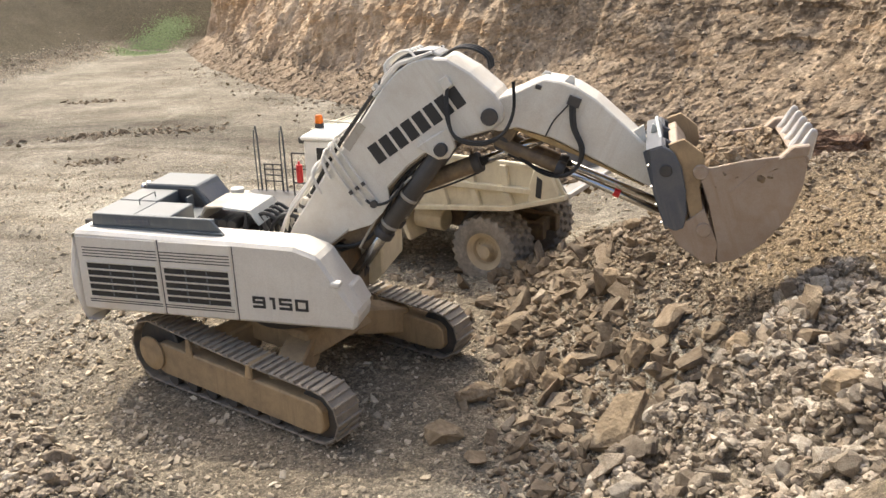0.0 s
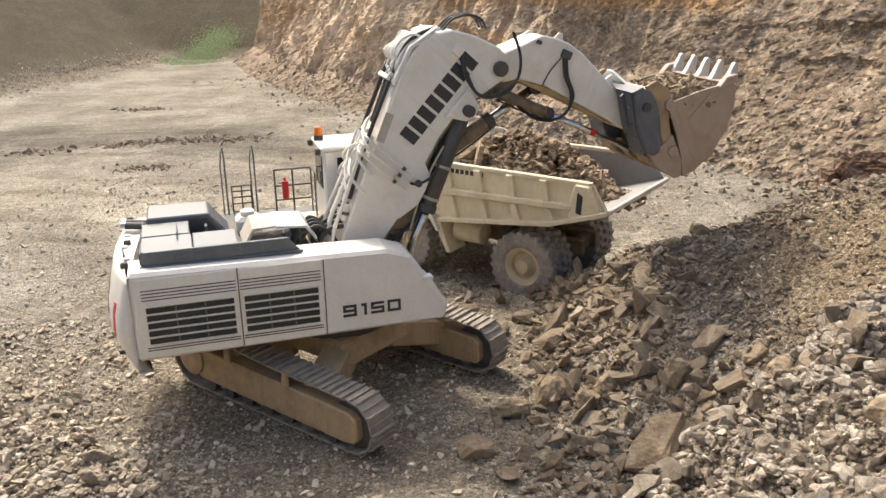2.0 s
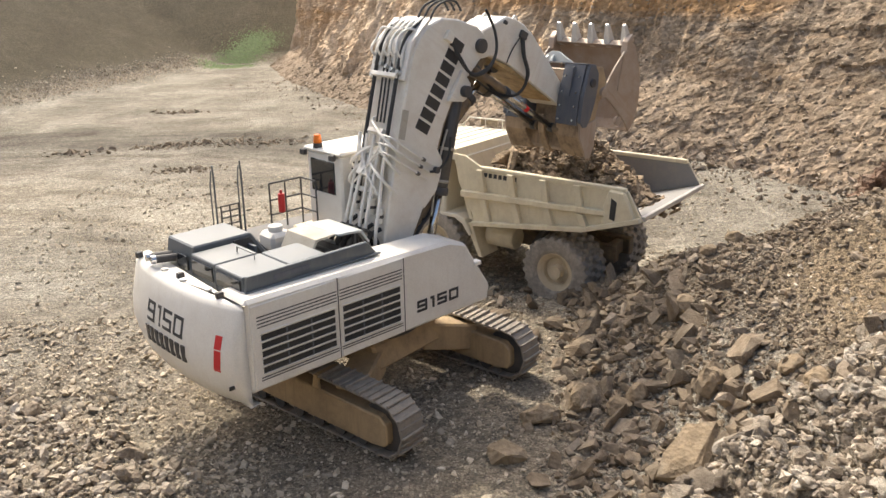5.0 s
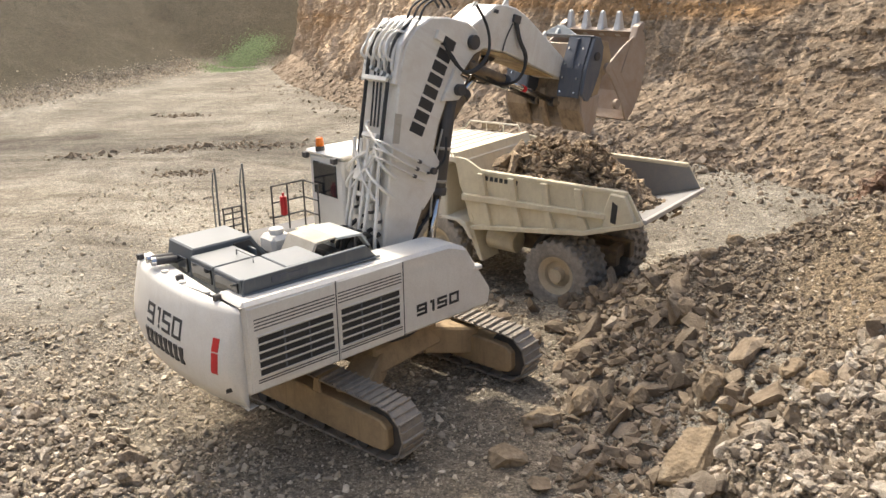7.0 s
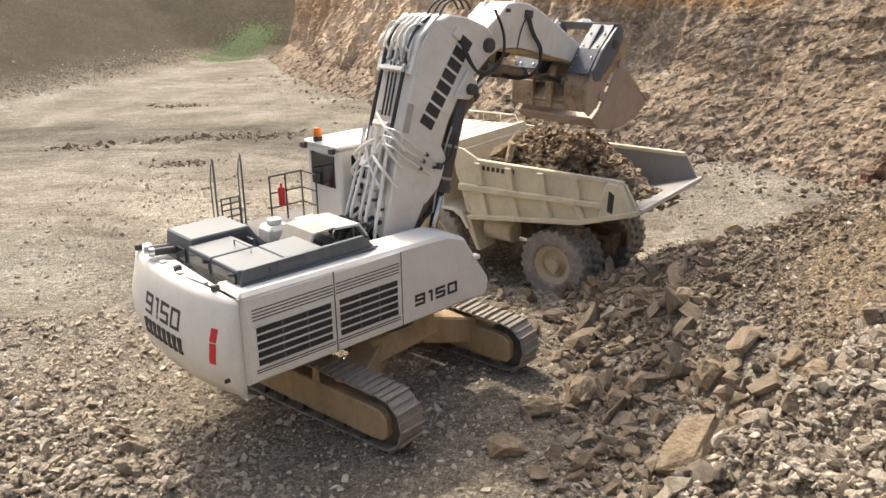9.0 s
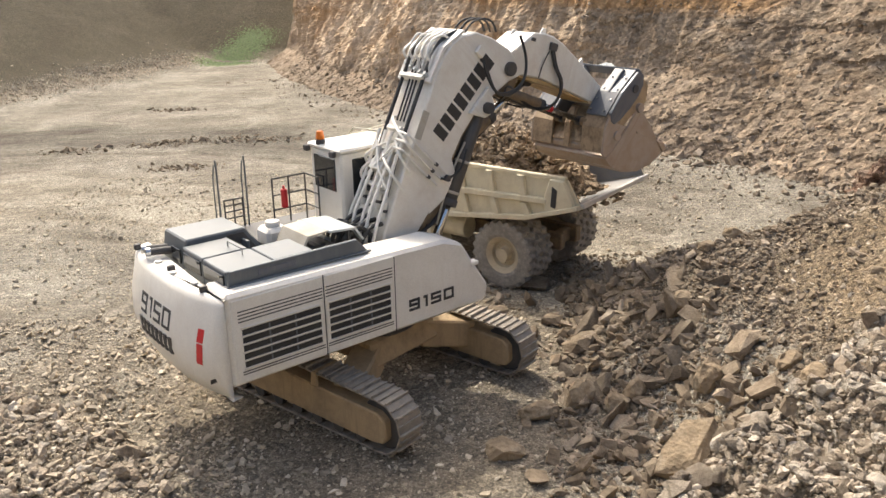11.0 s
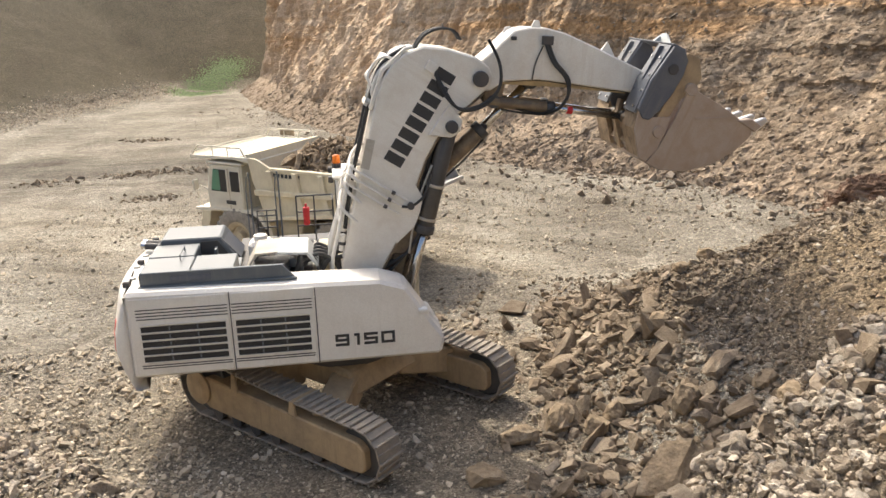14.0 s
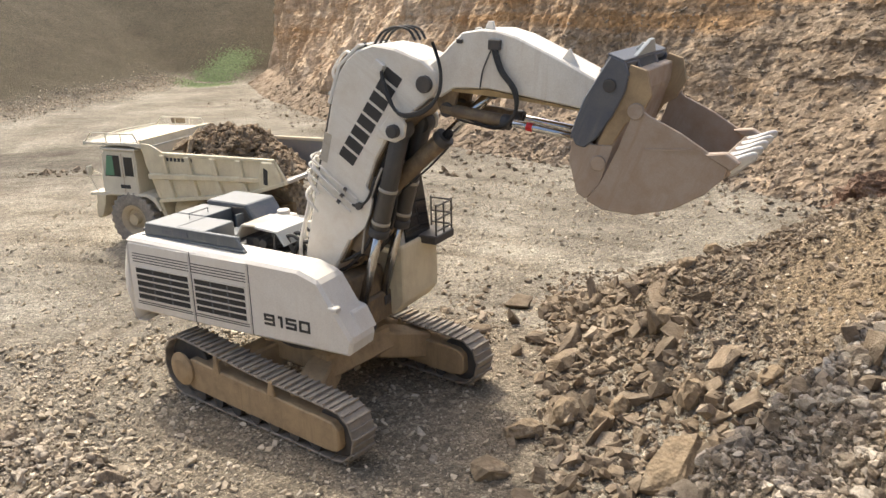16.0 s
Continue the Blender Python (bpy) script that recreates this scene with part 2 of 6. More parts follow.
def heap(x, y):
    """The grey stone heap close to the camera."""
    s, along = seg_dist(x, y, 4.05, -8.1, 9.0, -4.05)
    h = 2.05 * sstep(-0.75, 0.2, s) + 0.12 * max(0.0, s)
    h *= sstep(-2.5, 0.4, along)
    h += 0.45 * sstep(0.8, 1.8, h) * noise.fractal(Vector((x * 0.75, y * 0.75, 3.3)), 0.7, 2.0, 3)
    s2, along2 = seg_dist(x, y, -9.2, 0.4, -2.6, -4.7)
    h2 = 0.5 * sstep(-0.9, 0.5, s2) * sstep(8.6, 7.2, along2)
    return max(h, h2 * sstep(-12.0, -8.0, x))


def hill(x, y):
    s = (x + 26.7) * -0.92 + (y - 46.3) * 0.39
    berm = 0.55 * math.exp(-((s - 0.4) / 1.6) ** 2)
    far = max(0.0, s) * 0.52
    back = max(0.0, y - 71.0) * 0.55
    return min(26.0, max(far + berm, back))


ROUTE = [(9.5, 3.2), (6.7, 5.9), (3.6, 8.7), (0.1, 11.6), (-3.2, 13.5), (-9.0, 16.4), (-17.0, 19.5), (-30.0, 23.0)]
LANE = [(-34.0, 30.0), (-20.0, 33.0), (-8.0, 31.0), (0.0, 27.0), (8.0, 19.5), (14.0, 13.0)]


def beside(x, y, line):
    """Distance from a bent line, signed."""
    best = 99.0
    for (ax, ay), (bx, by) in zip(line, line[1:]):
        d, along = seg_dist(x, y, ax, ay, bx, by)
        ln = math.hypot(bx - ax, by - ay)
        if -0.3 < along < ln + 0.3 and abs(d) < abs(best):
            best = d
    return best


def rutted(x, y):
    """Wheel ruts along the haul road and the crawlers' turning marks: 0 to 1."""
    if y < -6 or y > 45 or x > 16 or x < -34:
        return 0.0
    wob = 0.5 * noise.noise(Vector((x * 0.3, y * 0.3, 4)))
    r = 0.0
    for line, gauge in ((ROUTE, 1.75), (LANE, 1.5)):
        d = beside(x, y, line) + wob
        for o in (-3.9, -gauge, gauge, 4.3):
            r = max(r, math.exp(-((d - o) / 0.36) ** 2))
    if x < -3:
        rad = math.hypot(x - 1.0, y - 1.5) + 0.6 * wob
        for o in (6.4, 7.3, 8.6, 9.5, 11.2):
            r = max(r, 0.9 * math.exp(-((rad - o) / 0.22) ** 2) * sstep(-3.0, -5.5, x))
    return r * (0.35 + 0.65 * sstep(-0.3, 0.25, noise.noise(Vector((x * 0.35, y * 0.35, 8)))))


def height(x, y, fine=True):
    h = max(ridge(x, y), heap(x, y))
    h = max(h, hill(x, y)) if y > 20 else h
    h -= 0.10 * math.exp(-((x - 6.2) ** 2 + (y - 5.4) ** 2) / 5.0)
    h += 7.3 * sstep(-9.0, -17.0, y) * sstep(-60, -20, x)
    h -= 0.2 * sstep(3.5, 7.0, y) * sstep(2.0, 5.0, y) * sstep(16, 10, x)
    p = Vector((x, y, 0.0))
    rough = 0.25 + 0.75 * min(1.0, max(ridge(x, y), heap(x, y)) / 0.5)
    h += 0.10 * rough * noise.fractal(p * 0.9, 0.7, 2.1, 5) + 0.06 * noise.noise(p * 0.25)
    if fine:
        h += 0.035 * rough * noise.fractal(p * 5.0, 0.6, 2.0, 3)
    if fine:
        h -= 0.07 * rutted(x, y) * (1.0 + 0.8 * noise.noise(p * 3.5))
    under = sstep(4.6, 3.4, math.hypot(x, y))          # trodden level under the machine
    return h * (1 - under) + (0.012 * noise.noise(p * 2.0)) * under


def settle(x, y, z):
    """Draws the muck bank and the stone heap in towards the bench above the dig; gives the place and its scale."""
    k = 1.0 - 0.18 * sstep(4.8, 9.6, x) * sstep(5.9, 4.9, y) * sstep(-14.0, -10.5, y) * sstep(40.0, 17.0, x)
    return Vector(EYE) + (Vector((x, y, z)) - Vector(EYE)) * k, k


def lines(spans):
    out = []
    for a, b, step in spans:
        out += list(np.arange(a, b - 1e-6, step))
    return out + [spans[-1][1]]


def build_ground():
    xs = lines([(-900, -120, 130), (-120, -40, 8), (-40, -12, 1.0), (-12, 16, 0.13), (16, 30, 0.4), (30, 120, 6), (120, 900, 130)])
    ys = lines([(-900, -60, 140), (-60, -20, 4), (-20, -8, 0.5), (-8, 13, 0.13), (13, 30, 0.3), (30, 90, 0.8), (90, 900, 90)])
    nx, ny = len(xs), len(ys)
    verts, muck, worn = [], [], []
    for y in ys:
        for x in xs:
            far = abs(x) > 130 or y > 130 or y < -70
            verts.append((x, y, 22.0 if far and y > 60 else (7.3 if y < -20 else height(x, y))))
            if not far and -16 < y < 8 and x > 4:
                verts[-1] = settle(*verts[-1])[0][:]
            k = max(ridge(x, y) * 1.6, heap(x, y) * 1.4, 0.85 * sstep(6.5, 4.6, math.hypot(x - 0.5, y)), 0.6 * sstep(-2.0, -4.0, x) * sstep(3.5, 0.5, y + 0.35 * x) * (0.6 + 0.8 * noise.noise(Vector((x * 0.4, y * 0.4, 9)))), 0.0)
            hl = hill(x, y)
            lane = sstep(6.0, 1.0, abs(beside(x, y, LANE) + 2.5 * noise.noise(Vector((x * 0.12, y * 0.12, 1))))) if 10 < y < 50 else 0.0
            pale = sstep(7.0, 1.0, abs(beside(x, y, ROUTE) + 3.0 * noise.noise(Vector((x * 0.15, y * 0.15, 6))))) * sstep(5.0, 9.0, y) if y < 30 else 0.0
            worn.append((rutted(x, y), lane * sstep(5.0, -5.0, x), pale, 1.0))
            muck.append((min(1.0, k), sstep(0.5, 1.3, hl), sstep(0.1, 0.4, hl) * sstep(1.5, 0.8, hl), sstep(9.8, 11.8, x) * sstep(3.6, 1.6, y) * sstep(-7.0, -5.0, y)))
    faces = [(j * nx + i, j * nx + i + 1, (j + 1) * nx + i + 1, (j + 1) * nx + i) for j in range(ny - 1) for i in range(nx - 1)]
    me = bpy.data.meshes.new("ground")
    me.from_pydata(verts, [], faces)
    at = me.color_attributes.new("soil", "FLOAT_COLOR", "POINT")
    at.data.foreach_set("color", np.array(muck, dtype=np.float32).ravel())
    at = me.color_attributes.new("worn", "FLOAT_COLOR", "POINT")
    at.data.foreach_set("color", np.array(worn, dtype=np.float32).ravel())
    m, nt, b = nodes_of("quarry_floor")
    v = coords(nt)
    big = noise_tex(nt, 0.22, 6, 0.55, v)
    mid = noise_tex(nt, 1.6, 8, 0.7, v)
    fine = noise_tex(nt, 22, 8, 0.75, v)
    floor_c = ramp(nt, big, [(0.34, (0.205, 0.181, 0.149)), (0.48, (0.268, 0.242, 0.203)), (0.62, (0.345, 0.316, 0.270))])
    muck_c = ramp(nt, mid, [(0.3, (0.155, 0.128, 0.096)), (0.5, (0.24, 0.20, 0.152)), (0.7, (0.33, 0.275, 0.205))])
    ochre_c = ramp(nt, mid, [(0.3, (0.200, 0.150, 0.096)), (0.5, (0.275, 0.211, 0.141)), (0.7, (0.325, 0.258, 0.181))])
    grass_c = ramp(nt, noise_tex(nt, 0.35, 9, 0.7, v), [(0.33, (0.084, 0.067, 0.045)), (0.5, (0.096, 0.081, 0.053)), (0.67, (0.115, 0.096, 0.067))])
    att = nt.nodes.new("ShaderNodeAttribute")
    att.attribute_name = "soil"
    sep = nt.nodes.new("ShaderNodeSeparateColor")
    nt.links.new(att.outputs["Color"], sep.inputs[0])
    # wheel tracks drawn out along the haul road
    tv = nt.nodes.new("ShaderNodeMapping")
    tv.inputs["Rotation"].default_value = (0, 0, radians(35))
    tv.inputs["Scale"].default_value = (0.22, 2.8, 1)
    nt.links.new(v, tv.inputs[0])
    ruts = ramp(nt, noise_tex(nt, 1.0, 5, 0.6, tv.outputs[0]), [(0.36, (0.84, 0.83, 0.81)), (0.5, (1, 1, 1)), (0.64, (1.05, 1.05, 1.04))])
    c = mix(nt, 1.0, floor_c, ruts, "MULTIPLY")
    c = mix(nt, 1.0, c, ramp(nt, mid, [(0.3, (0.78, 0.77, 0.75)), (0.6, (1.06, 1.06, 1.05))]), "MULTIPLY")
    wat = nt.nodes.new("ShaderNodeAttribute")
    wat.attribute_name = "worn"
    wsep = nt.nodes.new("ShaderNodeSeparateColor")
    nt.links.new(wat.outputs["Color"], wsep.inputs[0])
    c = mix(nt, wsep.outputs[1], c, mix(nt, 1.0, c, (0.62, 0.615, 0.61), "MULTIPLY"))
    c = mix(nt, wsep.outputs[2], c, mix(nt, 1.0, c, (1.30, 1.29, 1.27), "MULTIPLY"))
    c = mix(nt, wsep.outputs[0], c, mix(nt, 1.0, c, (0.72, 0.69, 0.66), "MULTIPLY"))
    c = mix(nt, sep.outputs[0], c, muck_c)
    c = mix(nt, att.outputs["Alpha"], c, ochre_c)
    c = mix(nt, sep.outputs[2], c, ramp(nt, mid, [(0.35, (0.17, 0.14, 0.105)), (0.65, (0.32, 0.275, 0.215))]))
    c = mix(nt, sep.outputs[1], c, grass_c)
    c = mix(nt, 1.0, c, ramp(nt, fine, [(0.3, (0.5, 0.49, 0.475)), (0.5, (0.95, 0.95, 0.94)), (0.7, (1.4, 1.39, 1.36))]), "MULTIPLY")
    nt.links.new(c, b.inputs["Base Color"])
    b.inputs["Roughness"].default_value, b.inputs["Specular IOR Level"].default_value = 0.95, 0.2
    vo = nt.nodes.new("ShaderNodeTexVoronoi")
    vo.inputs["Scale"].default_value = 11
    nt.links.new(v, vo.inputs["Vector"])
    vb = nt.nodes.new("ShaderNodeTexVoronoi")
    vb.inputs["Scale"].default_value = 26
    nt.links.new(v, vb.inputs["Vector"])
    for cells, lo, hi in ((vo, 0.72, 1.26), (vb, 0.70, 1.30)):
        one = nt.nodes.new("ShaderNodeSeparateColor")
        nt.links.new(cells.outputs["Color"], one.inputs[0])
        c = mix(nt, 1.0, c, ramp(nt, one.outputs[0], [(0.05, (lo, lo, lo)), (0.55, (0.98, 0.98, 0.97)), (0.95, (hi, hi, hi * 0.98))]), "MULTIPLY")
    nt.links.new(c, b.inputs["Base Color"])
    h = nt.nodes.new("ShaderNodeMath")
    h.operation = "SUBTRACT"
    nt.links.new(fine, h.inputs[0]), nt.links.new(vo.outputs["Distance"], h.inputs[1])
    bump(nt, b, h.outputs[0], 0.9, 0.07)
    ob = link("ground", me, m)
    shade_smooth(ob)
    return tagged(ob, "pale dusty quarry floor of crushed stone with broken muck", "ground", kind="structure")


ground = build_ground()

# ---- the rock face ----
BASE = [(-3.5, 92), (-9.0, 69.5), (-6.5, 58), (-0.2, 41.5), (10.6, 26.0), (17.0, 19.5), (20.0, 12.5), (24.0, 4.0), (31.0, -8.0), (42.0, -20.0)]


SCREE = []


def build_cliff():
    pts = []
    for (ax, ay), (bx, by) in zip(BASE, BASE[1:]):
        n = max(2, int(math.hypot(bx - ax, by - ay) / 0.2))
        pts += [(ax + (bx - ax) * k / n, ay + (by - ay) * k / n) for k in range(n)]
    pts.append(BASE[-1])
    nrm = []
    for i in range(len(pts)):
        a, b = pts[max(0, i - 12)], pts[min(len(pts) - 1, i + 12)]
        d = Vector((b[0] - a[0], b[1] - a[1], 0)).normalized()
        nrm.append(Vector((d.y, -d.x, 0)))             # away from the pit is minus this
    zs = lines([(-0.6, 13.0, 0.13), (13.0, 19.0, 0.6)])
    verts = []
    for i, (x, y) in enumerate(pts):
        right = sstep(6.0, 16.0, x)
        corner = sstep(58, 66, y)
        for z in zs:
            top = 1.0 + 2.8 * right + 0.7 * noise.noise(Vector((x * 0.3, y * 0.3, 5)))
            back = (1.35 - 0.45 * right) * min(z, top) + (0.50 + 0.08 * right - 0.3 * corner) * max(0.0, z - top)
            p = Vector((x, y, z))
            face = sstep(top * 0.6, top + 1.0, z)
            bulge = 0.75 * noise.fractal(p * 0.16, 0.8, 2.0, 3)
            warp = p + Vector((0.35 * noise.noise(p * 1.1), 0.35 * noise.noise(p * 1.1 + Vector((7, 3, 1))), 0.3 * noise.noise(p * 0.9 + Vector((2, 9, 4)))))
            strata = z * 0.62 + 0.5 * noise.noise(Vector((x * 0.10, y * 0.10, 2.0))) + 0.16 * noise.noise(p * 0.8)
            bed = strata - math.floor(strata)
            ledge = (0.30 * sstep(0.75, 1.0, bed) - 0.22 * bed) * (0.2 + 0.8 * right) * sstep(-0.25, 0.3, noise.noise(p * 0.17 + Vector((3, 1, 0))))
            ribs = 0.50 * noise.fractal(Vector((x * 0.9, y * 0.9, z * 0.10)), 0.6, 2.2, 5) * (1 - 0.65 * right)
            blocky = 0.07 * noise.cell(Vector((warp.x * 1.25, warp.y * 1.25, warp.z * 1.7))) + 0.06 * noise.cell(Vector((warp.x * 2.9, warp.y * 2.9, warp.z * 3.4)))
            crag = blocky * (0.25 + 0.4 * right) + (0.13 - 0.05 * right) * noise.fractal(p * 1.9, 0.55, 2.1, 5)
            debris = 0.22 * noise.fractal(p * 1.4, 0.6, 2.1, 4)
            out = face * (bulge + ledge + ribs + crag - 0.3) + (1 - face) * debris
            q = p + nrm[i] * (out - back)
            q.z += 0.15 * noise.noise(p * 0.9) * face
            verts.append(q)
    nz = len(zs)
    faces = [(i * nz + k, (i + 1) * nz + k, (i + 1) * nz + k + 1, i * nz + k + 1) for i in range(len(pts) - 1) for k in range(nz - 1)]
    # the bench on top
    edge = len(verts)
    for i, (x, y) in enumerate(pts):
        verts.append(Vector((x, y, 19.5)) - nrm[i] * 40)
    faces += [(i * nz + nz - 1, (i + 1) * nz + nz - 1, edge + i + 1, edge + i) for i in range(len(pts) - 1)]
    me = bpy.data.meshes.new("rock_face")
    me.from_pydata(verts, [], faces)
    m, nt, b = nodes_of("quarry_rock_face")
    v = coords(nt)
    vs = coords(nt, "Object", (1.0, 1.0, 0.16))
    vh = coords(nt, "Object", (0.10, 0.10, 1.0))
    c1 = ramp(nt, noise_tex(nt, 0.5, 9, 0.68, vs), [(0.3, (0.37, 0.262, 0.168)), (0.45, (0.53, 0.398, 0.268)), (0.58, (0.61, 0.480, 0.342)), (0.75, (0.68, 0.575, 0.45))])
    c2 = ramp(nt, noise_tex(nt, 0.9, 9, 0.7, v), [(0.3, (0.142, 0.104, 0.070)), (0.46, (0.218, 0.166, 0.115)), (0.56, (0.27, 0.213, 0.154)), (0.7, (0.345, 0.285, 0.218))])
    co = nt.nodes.new("ShaderNodeTexCoord")
    sx = nt.nodes.new("ShaderNodeSeparateXYZ")
    nt.links.new(co.outputs["Object"], sx.inputs[0])
    mr = nt.nodes.new("ShaderNodeMapRange")
    mr.inputs[1].default_value, mr.inputs[2].default_value = 6.0, 19.0
    nt.links.new(sx.outputs[0], mr.inputs[0])
    c = mix(nt, mr.outputs[0], c1, c2)
    band = ramp(nt, noise_tex(nt, 0.55, 6, 0.6, vh), [(0.47, (0, 0, 0)), (0.60, (0.85, 0.85, 0.85))])
    mz = nt.nodes.new("ShaderNodeMapRange")
    mz.inputs[1].default_value, mz.inputs[2].default_value = 3.2, 5.2
    nt.links.new(sx.outputs[2], mz.inputs[0])
    mm = nt.nodes.new("ShaderNodeMath")
    mm.operation = "MULTIPLY"
    nt.links.new(band, mm.inputs[0]), nt.links.new(mz.outputs[0], mm.inputs[1])
    c = mix(nt, mm.outputs[0], c, (0.43, 0.265, 0.13))
    low = nt.nodes.new("ShaderNodeMapRange")
    low.inputs[1].default_value, low.inputs[2].default_value = 0.6, 2.8
    nt.links.new(sx.outputs[2], low.inputs[0])
    earth = ramp(nt, noise_tex(nt, 1.3, 8, 0.7, v), [(0.3, (0.185, 0.138, 0.096)), (0.5, (0.275, 0.215, 0.155)), (0.7, (0.36, 0.295, 0.225))])
    c = mix(nt, low.outputs[0], earth, c)
    g = noise_tex(nt, 6, 10, 0.75, v)
    c = mix(nt, 1.0, c, ramp(nt, g, [(0.32, (0.66, 0.65, 0.63)), (0.5, (0.98, 0.97, 0.96)), (0.68, (1.24, 1.23, 1.20))]), "MULTIPLY")
    nt.links.new(c, b.inputs["Base Color"])
    b.inputs["Roughness"].default_value, b.inputs["Specular IOR Level"].default_value = 0.95, 0.2
    rub = nt.nodes.new("ShaderNodeTexVoronoi")
    rub.inputs["Scale"].default_value = 5.5
    nt.links.new(v, rub.inputs["Vector"])
    one = nt.nodes.new("ShaderNodeSeparateColor")
    nt.links.new(rub.outputs["Color"], one.inputs[0])
    stones_c = ramp(nt, one.outputs[0], [(0.05, (0.66, 0.65, 0.63)), (0.6, (1.0, 1.0, 0.99)), (0.85, (1.15, 1.14, 1.12)), (0.97, (1.6, 1.58, 1.53))])
    runs_c = ramp(nt, noise_tex(nt, 2.6, 6, 0.6, vs), [(0.35, (0.76, 0.74, 0.71)), (0.6, (1.10, 1.10, 1.09))])
    c = mix(nt, 1.0, c, mix(nt, mr.outputs[0], runs_c, stones_c), "MULTIPLY")
    nt.links.new(c, b.inputs["Base Color"])
    h = nt.nodes.new("ShaderNodeMath")
    h.operation = "SUBTRACT"
    nt.links.new(g, h.inputs[0]), nt.links.new(rub.outputs["Distance"], h.inputs[1])
    bump(nt, b, h.outputs[0], 0.55, 0.06)
    rng = random.Random(77)
    while len(SCREE) < 17000:
        i = rng.randrange(len(pts) - 1)
        x, y = pts[i]
        k = int(rng.random() ** 2.0 * (nz - 12))
        if y > 60 or rng.random() > 0.15 + 0.85 * sstep(2.0, 13.0, x):
            continue
        q = verts[i * nz + k]
        s = min(0.20, 0.03 + rng.expovariate(24)) * (0.6 + 0.4 * sstep(70, 15, y))
        SCREE.append((q.x, q.y, q.z + 0.02, s))
    return tagged(link("rock_face", me, m), "steep ochre and grey blasted quarry wall with ledges", "rock face", kind="structure")


cliff = build_cliff()


# ---- loose rock ----
def rock_shape(rng, n=13, flat=0.7):
    b = bmesh.new()
    for _ in range(n):
        d = Vector((rng.gauss(0, 1), rng.gauss(0, 1), rng.gauss(0, 1))).normalized() * rng.uniform(0.82, 1.0)
        b.verts.new((d.x, d.y * rng.uniform(0.7, 1.0), d.z * flat))
    r = bmesh.ops.convex_hull(b, input=b.verts)
    bmesh.ops.delete(b, geom=[g for g in r["geom_interior"] if isinstance(g, bmesh.types.BMVert)], context="VERTS")
    bmesh.ops.recalc_face_normals(b, faces=b.faces)
    return b


def block_shape(rng, flat=0.8):
    """A split block: jittered corners of a box with a chipped one."""
    b = bmesh.new()
    for sx in (-1, 1):
        for sy in (-1, 1):
            for sz in (-1, 1):
                c = Vector((sx * rng.uniform(0.7, 1.25), sy * rng.uniform(0.6, 1.0), sz * flat)) * rng.uniform(0.42, 0.92)
                for _ in range(2):
                    b.verts.new(c + Vector((rng.uniform(-0.32, 0.32), rng.uniform(-0.32, 0.32), rng.uniform(-0.2, 0.2))))
    r = bmesh.ops.convex_hull(b, input=b.verts)
    bmesh.ops.delete(b, geom=[g for g in r["geom_interior"] if isinstance(g, bmesh.types.BMVert)], context="VERTS")
    bmesh.ops.recalc_face_normals(b, faces=b.faces)
    return b


RNG = random.Random(7)
SHAPES = []
for k in range(16):
    b0 = rock_shape(RNG, RNG.choice((9, 11, 13, 17, 20)), RNG.uniform(0.38, 0.95)) if k % 3 else block_shape(RNG, RNG.uniform(0.5, 0.8))
    b0.verts.ensure_lookup_table()
    b0.verts.index_update()
    SHAPES.append((np.array([v.co[:] for v in b0.verts]), [[v.index for v in f.verts] for f in b0.faces]))
    b0.free()
ROCK_MESHES = []
for k, (vv, ff) in enumerate(SHAPES):
    me = bpy.data.meshes.new("rock")
    me.from_pydata(vv.tolist(), [], ff)
    me.materials.append(M_ROCK)
    ROCK_MESHES.append(me)


ROUND = []
for k in range(14):
    b0 = rock_shape(RNG, RNG.choice((12, 15, 18, 22)), RNG.uniform(0.45, 0.9))
    b0.verts.ensure_lookup_table()
    b0.verts.index_update()
    ROUND.append((np.array([v.co[:] for v in b0.verts]), [[v.index for v in f.verts] for f in b0.faces]))
    b0.free()


STONE_MESHES = []
for vv, ff in ROUND:
    me = bpy.data.meshes.new("stone")
    me.from_pydata(vv.tolist(), [], ff)
    me.materials.append(M_STONE)
    STONE_MESHES.append(me)


def turn(rng, tilt=1.0):
    return Euler((rng.gauss(0, 0.5) * tilt, rng.gauss(0, 0.5) * tilt, rng.uniform(0, 6.28)))


def stones(name, places, mat, label, category, seed, parent=None, shapes=SHAPES):
    """Many stones as one mesh: places of (x, y, z, size)."""
    rng = random.Random(seed)
    vs, fs, base = [], [], 0
    for x, y, z, s in places:
        vv, ff = shapes[rng.randrange(len(shapes))]
        r = np.array(turn(rng).to_matrix())
        sc = np.array([s * rng.uniform(0.8, 1.3), s * rng.uniform(0.7, 1.0), s * rng.uniform(0.6, 1.0)])
        vs.append((vv * sc) @ r.T + (x, y, z))
        fs += [[i + base for i in f] for f in ff]
        base += len(vv)
    me = bpy.data.meshes.new(name)
    me.from_pydata(np.concatenate(vs).tolist(), [], fs)
    return tagged(link(name, me, mat, parent), label, category, kind="stuff")


